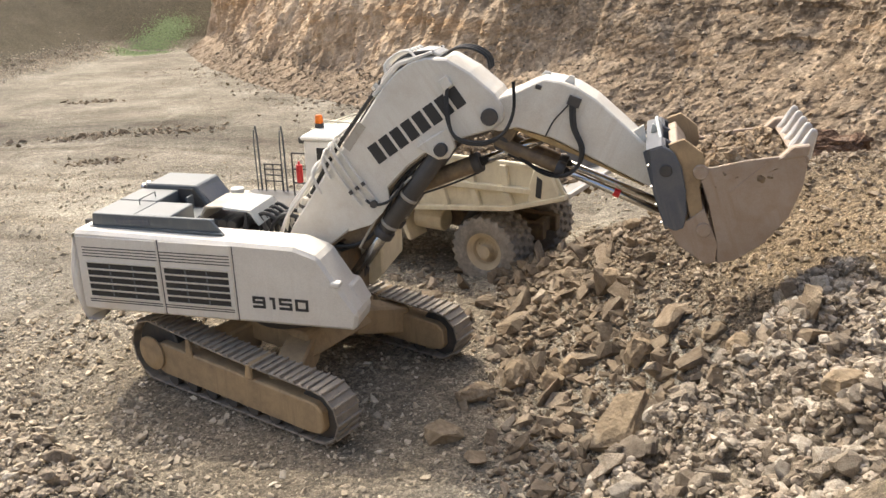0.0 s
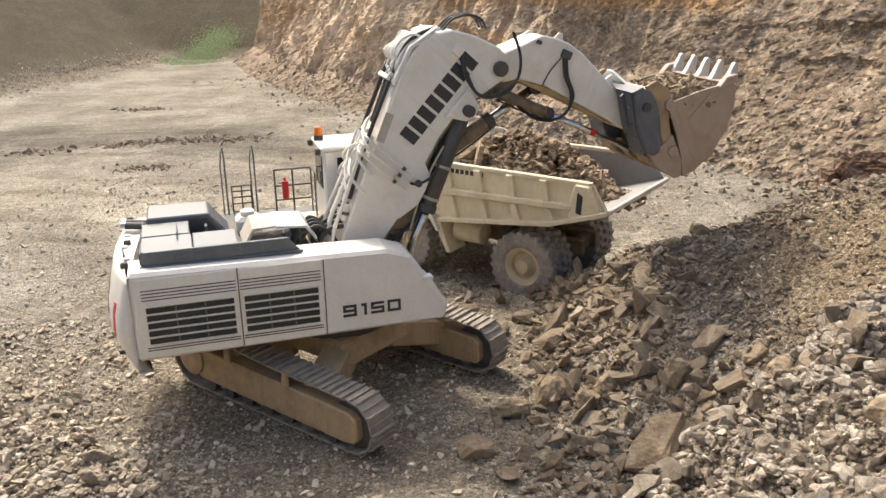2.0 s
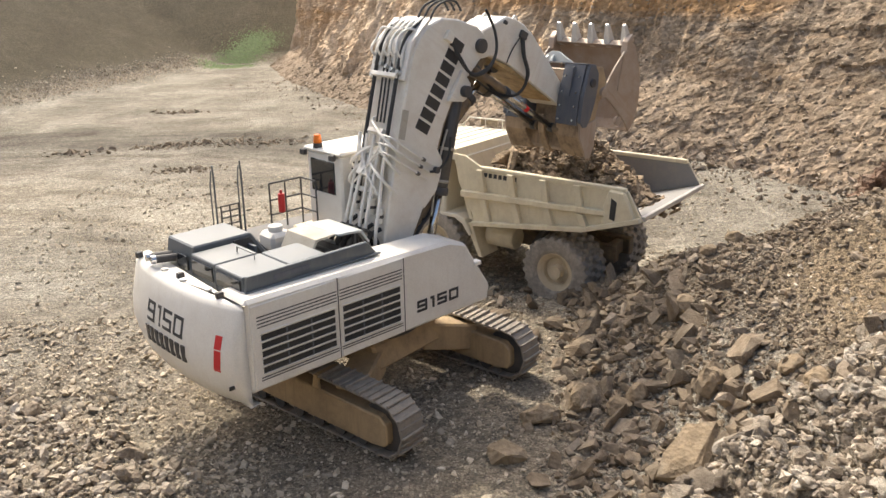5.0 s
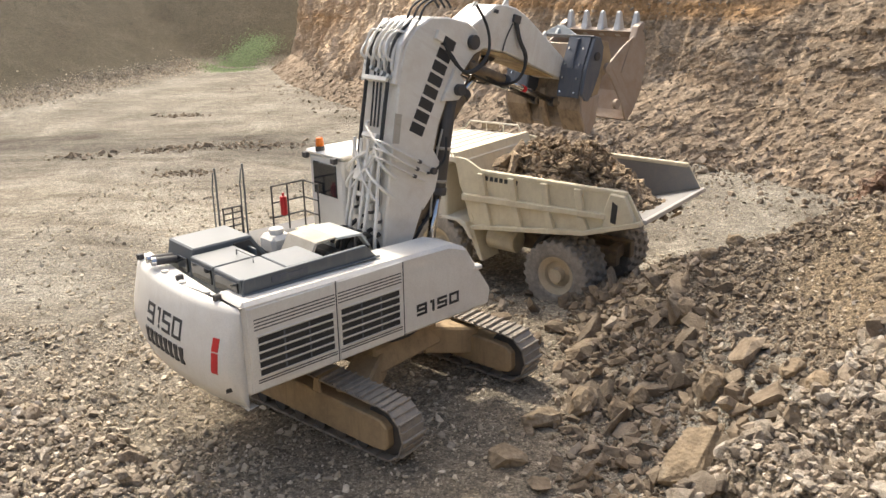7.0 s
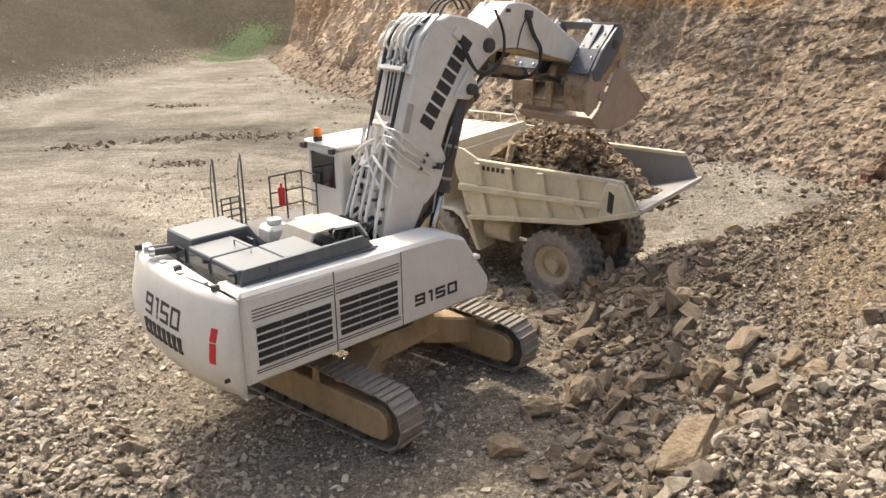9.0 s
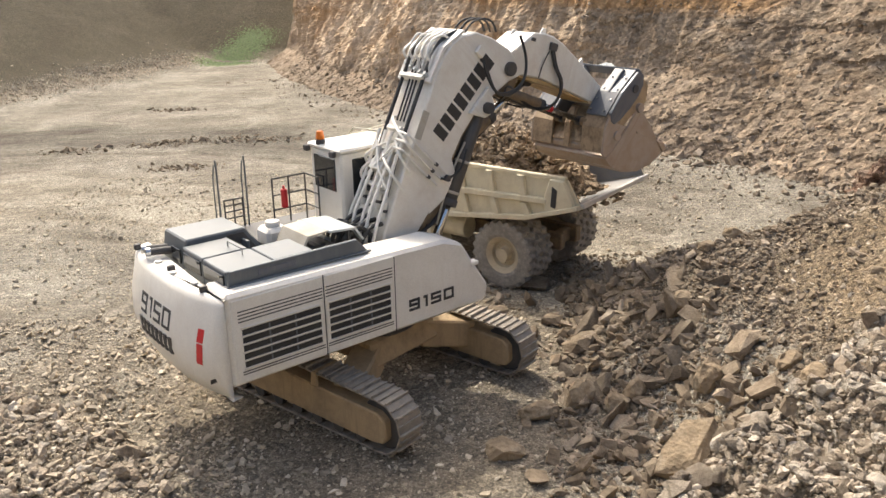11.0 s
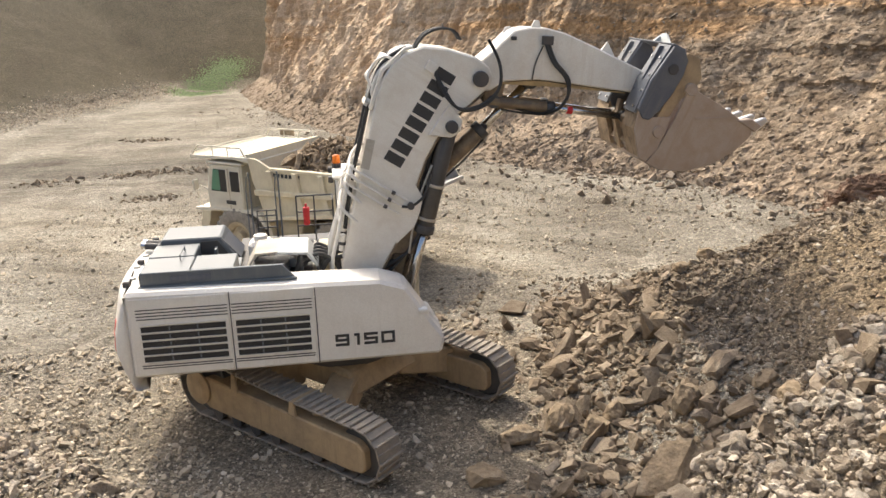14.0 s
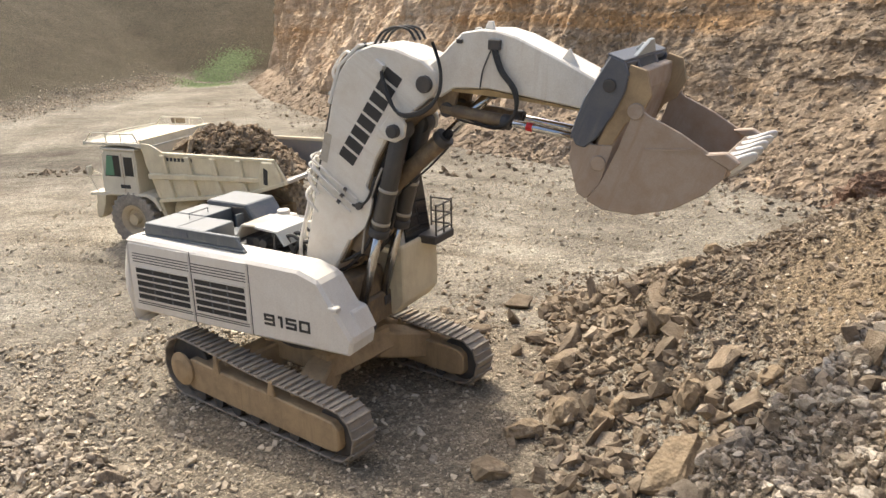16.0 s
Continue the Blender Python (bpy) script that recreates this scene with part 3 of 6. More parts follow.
def build_rocks():
    rng = random.Random(21)
    # graded rubble over the muck, singly pickable blocks among it
    blocks, rubble, grey, pebbles = [], [], [], []
    while len(blocks) < 290:
        x, y = rng.uniform(2.8, 12.5), rng.uniform(-5.5, 6.4)
        w = sstep(2.6, 4.2, x) * (0.35 + 0.65 * min(1.0, ridge(x, y) * 2 + 0.3)) * sstep(11.0, 7.6, x) * (0.45 if y < -3 else 1)
        w *= 0.04 + 0.96 * sstep(-0.2, 0.4, x - 3.4 - 0.27 * (y + 4.2))
        if math.hypot(x, y) < 3.7 or rng.random() > w or (x > 5.2 and y > 5.6):
            continue
        blocks.append((x, y, min(0.45, 0.10 + rng.expovariate(11.0))))
    while len(rubble) < 27000:
        x, y = rng.uniform(2.6, 19), rng.uniform(-6.5, 8.0)
        w = min(1.0, 0.16 + ridge(x, y) * 1.1) * sstep(-8.0, -2.0, y - 0.5 * (x - 8)) * (1.0 - 0.8 * sstep(10.2, 11.5, x) * sstep(3.2, 1.8, y))
        w *= 0.08 + 0.92 * sstep(-0.3, 0.5, x - 3.4 - 0.27 * (y + 4.2))
        if math.hypot(x, y) < 3.6 or rng.random() > w:
            continue
        s = min(0.30, 0.026 + rng.expovariate(19))
        s *= 1.0 - 0.5 * sstep(7.6, 9.4, x + 0.25 * y)
        rubble.append((x, y, height(x, y, False) + 0.25 * s, s))
    for _ in range(4500):
        x, y = rng.uniform(-11, -2.2), rng.uniform(-4.5, 4.5)
        s = min(0.13, 0.02 + rng.expovariate(34))
        if math.hypot(x, y) > 3.6:
            pebbles.append((x, y, height(x, y, False) + 0.2 * s, s))
    while len(grey) < 19000:
        if rng.random() < 0.82:
            x, y = rng.uniform(3.0, 12.5), rng.uniform(-10.5, -2.0)
        else:
            x, y = rng.uniform(-9.5, -2.0), rng.uniform(-6.5, 0.5)
        hh = heap(x, y)
        if hh < (1.45 if x > 2 else 0.14) or rng.random() > min(1.0, hh * 1.6):
            continue
        s = min(0.29, 0.020 + rng.expovariate(24.0))
        grey.append((x, y, height(x, y, False) + 0.3 * s, s))
    while len(pebbles) < 23000:
        x, y = rng.uniform(-13, 17), -6 + 28 * rng.random() ** 1.6
        s = min(0.11, 0.014 + rng.expovariate(48))
        if noise.noise(Vector((x * 0.5, y * 0.5, 3))) < rng.uniform(-0.5, 0.35) and s < 0.08:
            continue
        pebbles.append((x, y, height(x, y, False) + 0.15 * s, s))
    far = []
    for (ax, ay), (bx, by) in zip(BASE[2:], BASE[3:7]):
        n = int(60 * math.hypot(bx - ax, by - ay) / 8)
        for _ in range(n * 11):
            t, o = rng.random(), rng.expovariate(0.5) - 2.2
            d = Vector((by - ay, -(bx - ax), 0)).normalized()
            x, y = ax + (bx - ax) * t + d.x * o, ay + (by - ay) * t + d.y * o
            s = min(0.36, 0.035 + rng.expovariate(15.0))
            s *= 1.0 - 0.45 * sstep(22.0, 38.0, y)
            far.append((x, y, max(height(x, y, False), -o * 0.75) + 0.2 * s, s))
    berm = []
    for _ in range(9000):
        t, o = rng.random(), rng.gauss(0.7, 1.0)
        x, y = -46 + 30 * t - 0.92 * o, 0.8 + 70 * t + 0.39 * o
        s = min(0.17, 0.03 + rng.expovariate(28))
        berm.append((x, y, height(x, y, False) + 0.15 * s, s))
    spoil = []
    for _ in range(1500):
        cx, cy = ((-11.5, 29.5), (-9.8, 30.2), (-7.6, 30.4), (-5.5, 29.8), (-15.5, 28.6), (-9.0, 23.6), (2.4, 19.6), (-12.5, 41.5))[rng.randrange(8)]
        x, y = cx + rng.gauss(0, 1.0), cy + rng.gauss(0, 0.45)
        s = min(0.2, 0.02 + rng.expovariate(26))
        spoil.append((x, y, height(x, y, False) + 0.2 * s, s))

    def settled(places):
        out = []
        for x, y, z, s in places:
            p, k = settle(x, y, z)
            out.append((p.x, p.y, p.z, s * k))
        return out

    rubble, grey, pebbles = settled(rubble), settled(grey), settled(pebbles)
    pile = stones("rubble_pile", rubble, M_RUBBLE, "heap of blasted tan rubble and earth on the quarry floor", "rubble", 3)
    for x, y, s in blocks:
        ob = new("rock", ROCK_MESHES[rng.randrange(16)])
        ob.parent = pile
        p, k = settle(x, y, height(x, y, False) + 0.25 * s)
        s *= k
        ob.matrix_basis = Matrix.LocRotScale(p, turn(rng), (s * rng.uniform(0.9, 1.7), s * rng.uniform(0.6, 1.1), s * rng.uniform(0.4, 0.95)))
    # the largest heap stones lie loose, each by itself
    grey.sort(key=lambda g: -g[3] if g[0] > 2 else 0.0)
    single, grey = grey[:290], grey[290:]
    heap_ob = stones("stone_heap", grey, M_HEAP, "heaps of pale grey broken stones beside the dig", "stones", 5, shapes=ROUND)
    for x, y, z, s in single:
        ob = new("stone", STONE_MESHES[rng.randrange(14)])
        ob.parent = heap_ob
        ob.matrix_basis = Matrix.LocRotScale((x, y, z), turn(rng), (s * rng.uniform(0.85, 1.25), s * rng.uniform(0.7, 1), s * rng.uniform(0.6, 0.95)))
    stones("loose_gravel", pebbles, M_PEBBLE, "pale gravel strewn over the quarry floor", "gravel", 6)
    stones("scree", SCREE, M_SCREE, "pale loose stones caught on the quarry wall", "scree", 9, shapes=SHAPES[:8])
    stones("berm_stones", berm, M_PEBBLE, "low bank of pale broken stone along the foot of the hill", "rubble", 10, shapes=SHAPES[:8])
    stones("spoil", spoil, M_RUBBLE, "small dark spoil dropped along the haul road", "spoil", 12, shapes=SHAPES[:8])
    stones("fallen_rock", far, M_SCREE, "fallen tan rock along the foot of the quarry wall", "rubble", 8)


def boulder(x, y, z, size, turned, seed, label):
    rng = random.Random(seed)
    b = rock_shape(rng, 34, 0.9)
    for v in b.verts:                                  # squarer than a ball, with split faces
        v.co = Vector([math.copysign(abs(c) ** 0.72, c) for c in v.co]) * 0.96
    bmesh.ops.subdivide_edges(b, edges=b.edges, cuts=2, use_grid_fill=True)
    for v in b.verts:
        v.co += v.normal * 0.09 * noise.fractal(v.co * 1.9 + Vector((seed, 0, 0)), 0.7, 2, 3)
    p, k = settle(x, y, z)
    bmesh.ops.scale(b, vec=Vector(size) * k, verts=b.verts)
    ob = part("boulder", b, M_BOULDER)
    ob.matrix_basis = pose(*p, *turned)
    return tagged(ob, label, "boulder", "boulders at the dig")



def outcrop(x, y, z, turned):
    """A dark banded knob of rock: uneven beds stacked on each other in one mass."""
    b = rock_shape(random.Random(5), 40, 0.9)
    bmesh.ops.subdivide_edges(b, edges=b.edges, cuts=7, use_grid_fill=True)
    for v in b.verts:
        v.co = Vector([math.copysign(abs(c) ** 0.7, c) for c in v.co])
        bed = v.co.z * 4.0 + 0.5 * noise.noise(v.co * 1.5)
        step = 0.20 * (noise.noise(Vector((math.floor(bed) * 3.7, 1, 2))) + 0.35 * (bed - math.floor(bed)))
        v.co += Vector((v.co.x, v.co.y, 0)) * step + v.normal * 0.16 * noise.fractal(v.co * 2.8, 0.5, 2.1, 4)
    bmesh.ops.scale(b, vec=(1.8, 1.2, 1.5), verts=b.verts)
    ob = part("rock_outcrop", b, M_OUTCROP)
    ob.matrix_basis = pose(x, y, z, *turned)
    return tagged(ob, "dark reddish banded rock outcrop at the foot of the wall", "rock outcrop")


# ---- lettering ----
def digits(text, w, h, st, gap, put):
    """Square-cut numerals of straight strokes; put maps (across, up, out) to a place."""
    b = bmesh.new()
    x = 0.0
    m = (h - st) / 2
    for ch in text:
        if ch == "1":
            bars = [(w * 0.30, w * 0.30 + st, 0, h), (0.10 * w, w * 0.30, h - st, h)]
            adv = w * 0.55
        else:
            bars = [(0, w, 0, st), (0, w, h - st, h)]
            bars += {"9": [(0, st, m, h - st), (w - st, w, st, h - st), (st, w - st, m, m + st)],
                     "5": [(0, st, m, h - st), (w - st, w, st, m + st), (st, w - st, m, m + st)],
                     "0": [(0, st, st, h - st), (w - st, w, st, h - st)]}[ch]
            adv = w
        # one welded plate: the cells between all stroke edges that lie in a stroke
        us = sorted({round(u, 5) for s in bars for u in s[:2]} | {round(w * 0.5, 5)})
        vs = sorted({round(v, 5) for s in bars for v in s[2:]})
        full = {(i, j) for i in range(len(us) - 1) for j in range(len(vs) - 1)
                if any(s[0] - 1e-4 < us[i] and us[i + 1] < s[1] + 1e-4 and s[2] - 1e-4 < vs[j] and vs[j + 1] < s[3] + 1e-4 for s in bars)}
        made = {}

        def at(i, j, o):
            if (i, j, o) not in made:
                made[i, j, o] = b.verts.new(put(x + us[i], vs[j], 0.008 * o))
            return made[i, j, o]

        for i, j in full:
            ring = [(i, j), (i + 1, j), (i + 1, j + 1), (i, j + 1)]
            b.faces.new([at(p, q, 1) for p, q in ring])
            b.faces.new([at(p, q, 0) for p, q in ring[::-1]])
            for k, n in enumerate(((i, j - 1), (i + 1, j), (i, j + 1), (i - 1, j))):
                if n not in full:
                    p, q = ring[k], ring[(k + 1) % 4]
                    b.faces.new((at(*p, 0), at(*q, 0), at(*q, 1), at(*p, 1)))
        x += adv + gap
    return b


# ---- the excavator ----
HEADING = -44.47
FOOT = Vector((0.28, 0, 3.07))
BOOM_L, STICK_L = 5.195, 3.577
TRACK_X0, TRACK_X1, TRACK_R, FRONT_R = -2.28, 2.48, 0.80, 0.64
SHOES = 38

excavator = tagged(new("excavator"), "large white mining excavator with face shovel on steel crawler tracks", "excavator")


def loop_path():
    """The crawler's loop from the rear of the ground run: straight, front idler, sagging top run, rear sprocket."""
    pts = [(TRACK_X0 + (TRACK_X1 - TRACK_X0) * k / 40, 0.0) for k in range(40)]
    pts += [(TRACK_X1 + FRONT_R * math.sin(a), FRONT_R - FRONT_R * math.cos(a)) for a in np.linspace(0, math.pi, 40)[:-1]]
    for k in range(40):
        u = k / 40
        pts.append((TRACK_X1 + (TRACK_X0 - TRACK_X1) * u, 2 * FRONT_R + 2 * (TRACK_R - FRONT_R) * u - 0.05 * math.sin(math.pi * u) ** 2))
    pts += [(TRACK_X0 - TRACK_R * math.sin(a), TRACK_R + TRACK_R * math.cos(a)) for a in np.linspace(0, math.pi, 40)[:-1]]
    return np.array(pts + pts[:1])


LP = loop_path()
LS = np.concatenate([[0], np.cumsum(np.hypot(*np.diff(LP, axis=0).T))])
LOOP = float(LS[-1])


def loop_at(s):
    """Place and slope on the loop, s metres along it."""
    s %= LOOP
    at = lambda q: (float(np.interp(q % LOOP, LS, LP[:, 0])), float(np.interp(q % LOOP, LS, LP[:, 1])))
    (x, z), (xa, za), (xb, zb) = at(s), at(s - 0.07), at(s + 0.07)
    return x, z, math.atan2(zb - za, xb - xa)


def shoe_mesh():
    b = box(-0.178, 0.180, -0.33, 0.33, 0.0, 0.045, 0.010)
    box(-0.165, -0.115, -0.33, 0.33, -0.060, 0.004, 0.012, b)
    box(0.02, 0.06, -0.32, 0.32, -0.038, 0.004, 0.008, b)
    box(-0.13, 0.15, -0.12, 0.12, 0.04, 0.11, 0.0, b)
    me = bpy.data.meshes.new("track_shoe")
    b.to_mesh(me)
    b.free()
    me.materials.append(M_SHOE)
    return me


SHOE = shoe_mesh()
shoes = []


def shoe_pose(y, s):
    x, z, a = loop_at(s)
    return Matrix.LocRotScale((x, 0, z), Euler((0, -a, 0)), None) @ Matrix.Translation((0, 0, 0.055))


def crawler(side):
    y = side * 2.10
    fr = [(-2.30, 0.50), (-2.0, 0.34), (2.3, 0.25), (2.62, 0.30), (2.70, 0.42), (2.68, 0.80), (2.5, 0.94), (-1.5, 1.08), (-2.0, 1.10), (-2.4, 0.9)]
    tr = part("crawler", prism(fr, -0.34, 0.34, 0.03), M_TFRAME, excavator, "mud-covered steel crawler frame")
    tr.matrix_basis = pose(0, y, 0, 0, 0, 0)
    for f in (-1, 1):
        part("final_drive", lathe([(0.0, 0.0), (0.34, 0.0), (0.40, 0.03), (0.40, 0.07), (0.24, 0.12), (0.0, 0.12)], 24,
             m=Matrix.Translation((TRACK_X0, f * 0.33, TRACK_R)) @ Matrix.Rotation(0 if f > 0 else math.pi, 4, "X")), M_TFRAME, tr)
    part("sprocket", lathe([(0.66, -0.14), (0.70, -0.12), (0.70, 0.12), (0.66, 0.14)], 22, m=Matrix.Translation((TRACK_X0, 0, TRACK_R))), M_DARK, tr)
    part("idler", lathe([(0.50, -0.16), (0.54, -0.13), (0.54, 0.13), (0.50, 0.16)], 28, m=Matrix.Translation((TRACK_X1, 0, FRONT_R))), M_DARK, tr)
    for x in (-1.05, 0.75):
        b = rod((x, -0.30, 1.30 - 0.06 * x), (x, 0.30, 1.30 - 0.06 * x), 0.08, 14)
        prism([(x - 0.11, 1.0), (x + 0.11, 1.0), (x + 0.05, 1.36 - 0.06 * x), (x - 0.05, 1.36 - 0.06 * x)], -0.36, -0.30, 0.01, b)
        part("carrier_roller", b, M_TFRAME, tr)
    for k in range(7):
        x = -1.75 + k * 0.62
        part("track_roller", rod((x, -0.31, 0.27), (x, 0.31, 0.27), 0.155, 14), M_DARK, tr)
    for k in range(SHOES):
        ob = new("track_shoe", SHOE)
        ob.parent = tr
        shoes.append((ob, y, k * LOOP / SHOES))
        ob.matrix_basis = shoe_pose(y, k * LOOP / SHOES)
    return tr


for side in (-1, 1):
    crawler(side)
b = prism([(-1.25, 0.95), (1.25, 0.95), (1.05, 1.50), (-1.05, 1.50)], -1.05, 1.05, 0.06)
for sx in (-1, 1):
    for sy in (-1, 1):
        arm = prism([(0.0, 0.75), (1.45, 0.42), (1.45, 1.10), (0.0, 1.42)], -0.32, 0.32, 0.05)
        merge(b, arm, Matrix.Translation((sx * 0.75, sy * 0.75, 0)) @ Matrix.Rotation(math.radians(90 * sy + (-24 * sx * sy)), 4, "Z"))
part("car_body", b, M_TFRAME, excavator, "mud-covered steel car body")
part("slewing_ring", lathe([(0, 0), (1.15, 0), (1.18, 0.04), (1.18, 0.34), (1.10, 0.42), (0, 0.42)], 48, m=Matrix.Translation((0, 0, 1.46)) @ Matrix.Rotation(math.pi / 2, 4, "X")), M_DARK, excavator)

# the upper body: side house, machinery deck, counterweight
b = prism([(-4.28, 1.90), (1.98, 1.92), (2.06, 2.28), (1.62, 2.92), (1.27, 3.46), (0.75, 3.63), (-0.55, 3.66), (-4.26, 3.72)], -1.86, -0.95, 0.07)
upper = part("upper_body", b, M_WHITE, excavator, "white painted side house")
part("machinery_deck", box(-4.2, -0.55, -0.96, 2.18, 1.9, 3.42, 0.05), M_WHITE, upper)
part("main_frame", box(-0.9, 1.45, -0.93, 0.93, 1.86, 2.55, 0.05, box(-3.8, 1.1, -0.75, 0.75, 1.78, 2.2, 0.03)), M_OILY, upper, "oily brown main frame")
for sy in (-1, 1):
    part("boom_bracket", prism([(-0.55, 2.5), (1.2, 2.5), (0.62, 3.28), (0.32, 3.42), (0.0, 3.3)], sy * 0.78 - 0.06, sy * 0.78 + 0.06, 0.02), M_OILY, upper)
# nose step in front of the side house
part("nose_step", prism([(1.30, 2.86), (1.80, 2.74), (2.04, 2.30), (1.6, 2.2)], -1.45, -0.88, 0.03), M_WHITE, upper)


def counterweight():
    zs = [(1.60, 0.30), (1.68, 0.06), (2.0, -0.10), (2.4, -0.20), (2.8, -0.17), (3.2, -0.07), (3.5, 0.0), (3.60, 0.06), (3.64, 0.16)]
    n = 26
    b = bmesh.new()
    rows = []
    for z, dx in zs:
        row = []
        low = 1.0 if z > 1.62 else 0.96
        for k in range(n + 1):
            u = -1 + 2 * k / n
            y = 0.24 + u * 2.04 * low
            x = -4.62 + dx + 0.30 * abs(u) ** 2.6
            row.append(b.verts.new((x, y, z)))
        row.append(b.verts.new((-4.0, 0.24 + 2.09 * low, z)))
        row.insert(0, b.verts.new((-4.27, -1.845 * low, z)))
        rows.append(row)
    for q, w in zip(rows, rows[1:]):
        for k in range(len(q) - 1):
            b.faces.new((q[k], q[k + 1], w[k + 1], w[k]))
        b.faces.new((q[-1], q[0], w[0], w[-1]))
    b.faces.new(rows[0][::-1]), b.faces.new(rows[-1])
    ob = part("counterweight", b, M_WHITE, upper, "rounded white counterweight")
    for p in ob.data.polygons:
        p.use_smooth = len(p.vertices) == 4
    return ob


cw = counterweight()


def rear_x(y, z):
    zs = [(1.60, 0.30), (1.68, 0.06), (2.0, -0.10), (2.4, -0.20), (2.8, -0.17), (3.2, -0.07), (3.5, 0.0), (3.60, 0.06)]
    dx = float(np.interp(z, [a for a, _ in zs], [c for _, c in zs]))
    return -4.62 + dx + 0.30 * abs((y - 0.24) / 2.04) ** 2.6


def red_strip(z0, z1):
    b = bmesh.new()
    n, cols = 6, []
    for k in range(n + 1):
        z = z0 + (z1 - z0) * k / n
        yc = -1.40 + 0.05 * (2.7 - z)
        cols.append([b.verts.new((rear_x(y, z) - o, y, z)) for o in (0.012, -0.01) for y in (yc - 0.075, yc + 0.075)])
    for p, q in zip(cols, cols[1:]):
        for i, j in ((0, 1), (1, 3), (3, 2), (2, 0)):
            b.faces.new((p[i], p[j], q[j], q[i]))
    b.faces.new((cols[0][0], cols[0][1], cols[0][3], cols[0][2])), b.faces.new((cols[-1][0], cols[-1][1], cols[-1][3], cols[-1][2]))
    part("reflector", b, M_RED, upper, "red reflector strip")


red_strip(2.36, 2.76), red_strip(2.79, 3.04)
for k, ch in enumerate("9150"):
    o0 = (0, 0.415, 0.68, 1.095)[k]
    part("numeral", digits(ch, 0.33, 0.40, 0.062, 0.085, lambda u, v, o: (rear_x(1.02 - o0 - u, 2.72 + v) - 0.002 - o, 1.02 - o0 - u, 2.72 + v)), M_LETTER, upper, "black numeral")
# maker's name as eight plain bars
for k in range(8):
    b = bmesh.new()
    yc = 1.02 - k * 0.205
    vs = [b.verts.new((rear_x(y, z) - o, y, z)) for o in (0.030, -0.01) for y, z in ((yc + 0.064, 2.27), (yc - 0.064, 2.27), (yc - 0.064, 2.60), (yc + 0.064, 2.60))]
    for f in ((0, 1, 2, 3), (7, 6, 5, 4), (0, 4, 5, 1), (1, 5, 6, 2), (2, 6, 7, 3), (3, 7, 4, 0)):
        b.faces.new([vs[i] for i in f])
    part("name_bar", b, M_LETTER, upper, "black bar of the maker's name")

# louvred doors on the side
SIDE = -1.86
for x0, x1, g0, g1 in ((-4.17, -2.28, -4.0, -2.36), (-2.22, -0.60, -2.16, -0.70)):
    door = part("louvre_door", box(x0, x1, SIDE - 0.022, SIDE + 0.02, 1.97, 3.60, 0.012), M_WHITE, upper, "white engine door with louvres")
    # flat black panel stands for the shade inside the opening
    part("opening", box(g0, g1, SIDE - 0.026, SIDE - 0.005, 2.24, 3.04, 0), M_BLACK, door, "black panel for the shade behind the louvres")
    for k in range(6):
        z = 2.24 + 0.80 * (k + 0.0) / 5
        part("louvre", prism([(0, -0.024), (0.004, -0.024), (0.032, 0.008), (0.032, 0.020), (0, 0.020)], g0 - 0.02, g1 + 0.02, 0.0,
             m=Matrix.Translation((0, SIDE - 0.022, z)) @ Matrix.Rotation(math.radians(-90), 4, "Z")), M_WHITE, door)
    for k, mx in enumerate(np.linspace(g0, g1, 4)[1:-1]):
        part("mullion", box(mx - 0.015, mx + 0.015, SIDE - 0.034, SIDE - 0.02, 2.24, 3.04), M_GREY, door)
    # thin dark strips drawn for the shade in the grooves
    for z in (3.16, 3.225, 3.29, 3.355, 2.12, 2.17):
        part("slot", box(g0 - 0.06, g1 + 0.06, SIDE - 0.026, SIDE - 0.018, z, z + 0.022), M_DARK, door)
part("seam", box(-0.575, -0.555, SIDE - 0.004, SIDE + 0.01, 1.95, 3.58), M_DARK, upper)
part("seam", box(-2.26, -2.24, SIDE - 0.006, SIDE + 0.01, 1.95, 3.62), M_DARK, upper)
for k, ch in enumerate("9150"):
    o0 = (0, 0.355, 0.585, 0.94)[k]
    part("numeral", digits(ch, 0.285, 0.26, 0.058, 0.07, lambda u, v, o: (-0.22 + o0 + u, SIDE - 0.001 - o, 2.27 + v)), M_LETTER, upper, "black numeral")
b = box(1.50, 1.72, -1.90, -1.70, 2.86, 2.96, 0.02)
part("work_lamp", b, M_WHITE, upper)
part("decal", box(-4.60, -4.46, -1.66, -1.645, 2.04, 2.12), M_LETTER, upper)

# slate-grey covers on top
hood = part("engine_cover", prism([(-4.02, 3.62), (-0.86, 3.62), (-1.20, 4.0), (-3.95, 4.0)], -1.50, -1.42, 0.015), M_GREY, upper, "slate-grey engine cover")
part("cover_box", box(-4.0, -3.02, -1.42, -0.46, 3.45, 3.985, 0.02), M_GREY, hood)
part("cover_box", box(-3.005, -2.15, -1.42, -0.46, 3.45, 3.992, 0.02), M_GREY, hood)
part("cover_box", box(-4.0, -3.05, -0.44, 0.46, 3.45, 3.995, 0.02), M_GREY, hood)
part("cover_box", prism([(-4.02, 3.5), (-2.20, 3.5), (-2.62, 4.10), (-3.9, 4.10)], 0.50, 1.55, 0.03), M_GREY, hood, "slate-grey sloping cover")
part("dark_panel", prism([(-2.24, 3.56), (-2.21, 3.58), (-2.60, 4.06), (-2.63, 4.04)], 0.56, 1.49), M_BRK, hood, "dark sloping mesh panel")
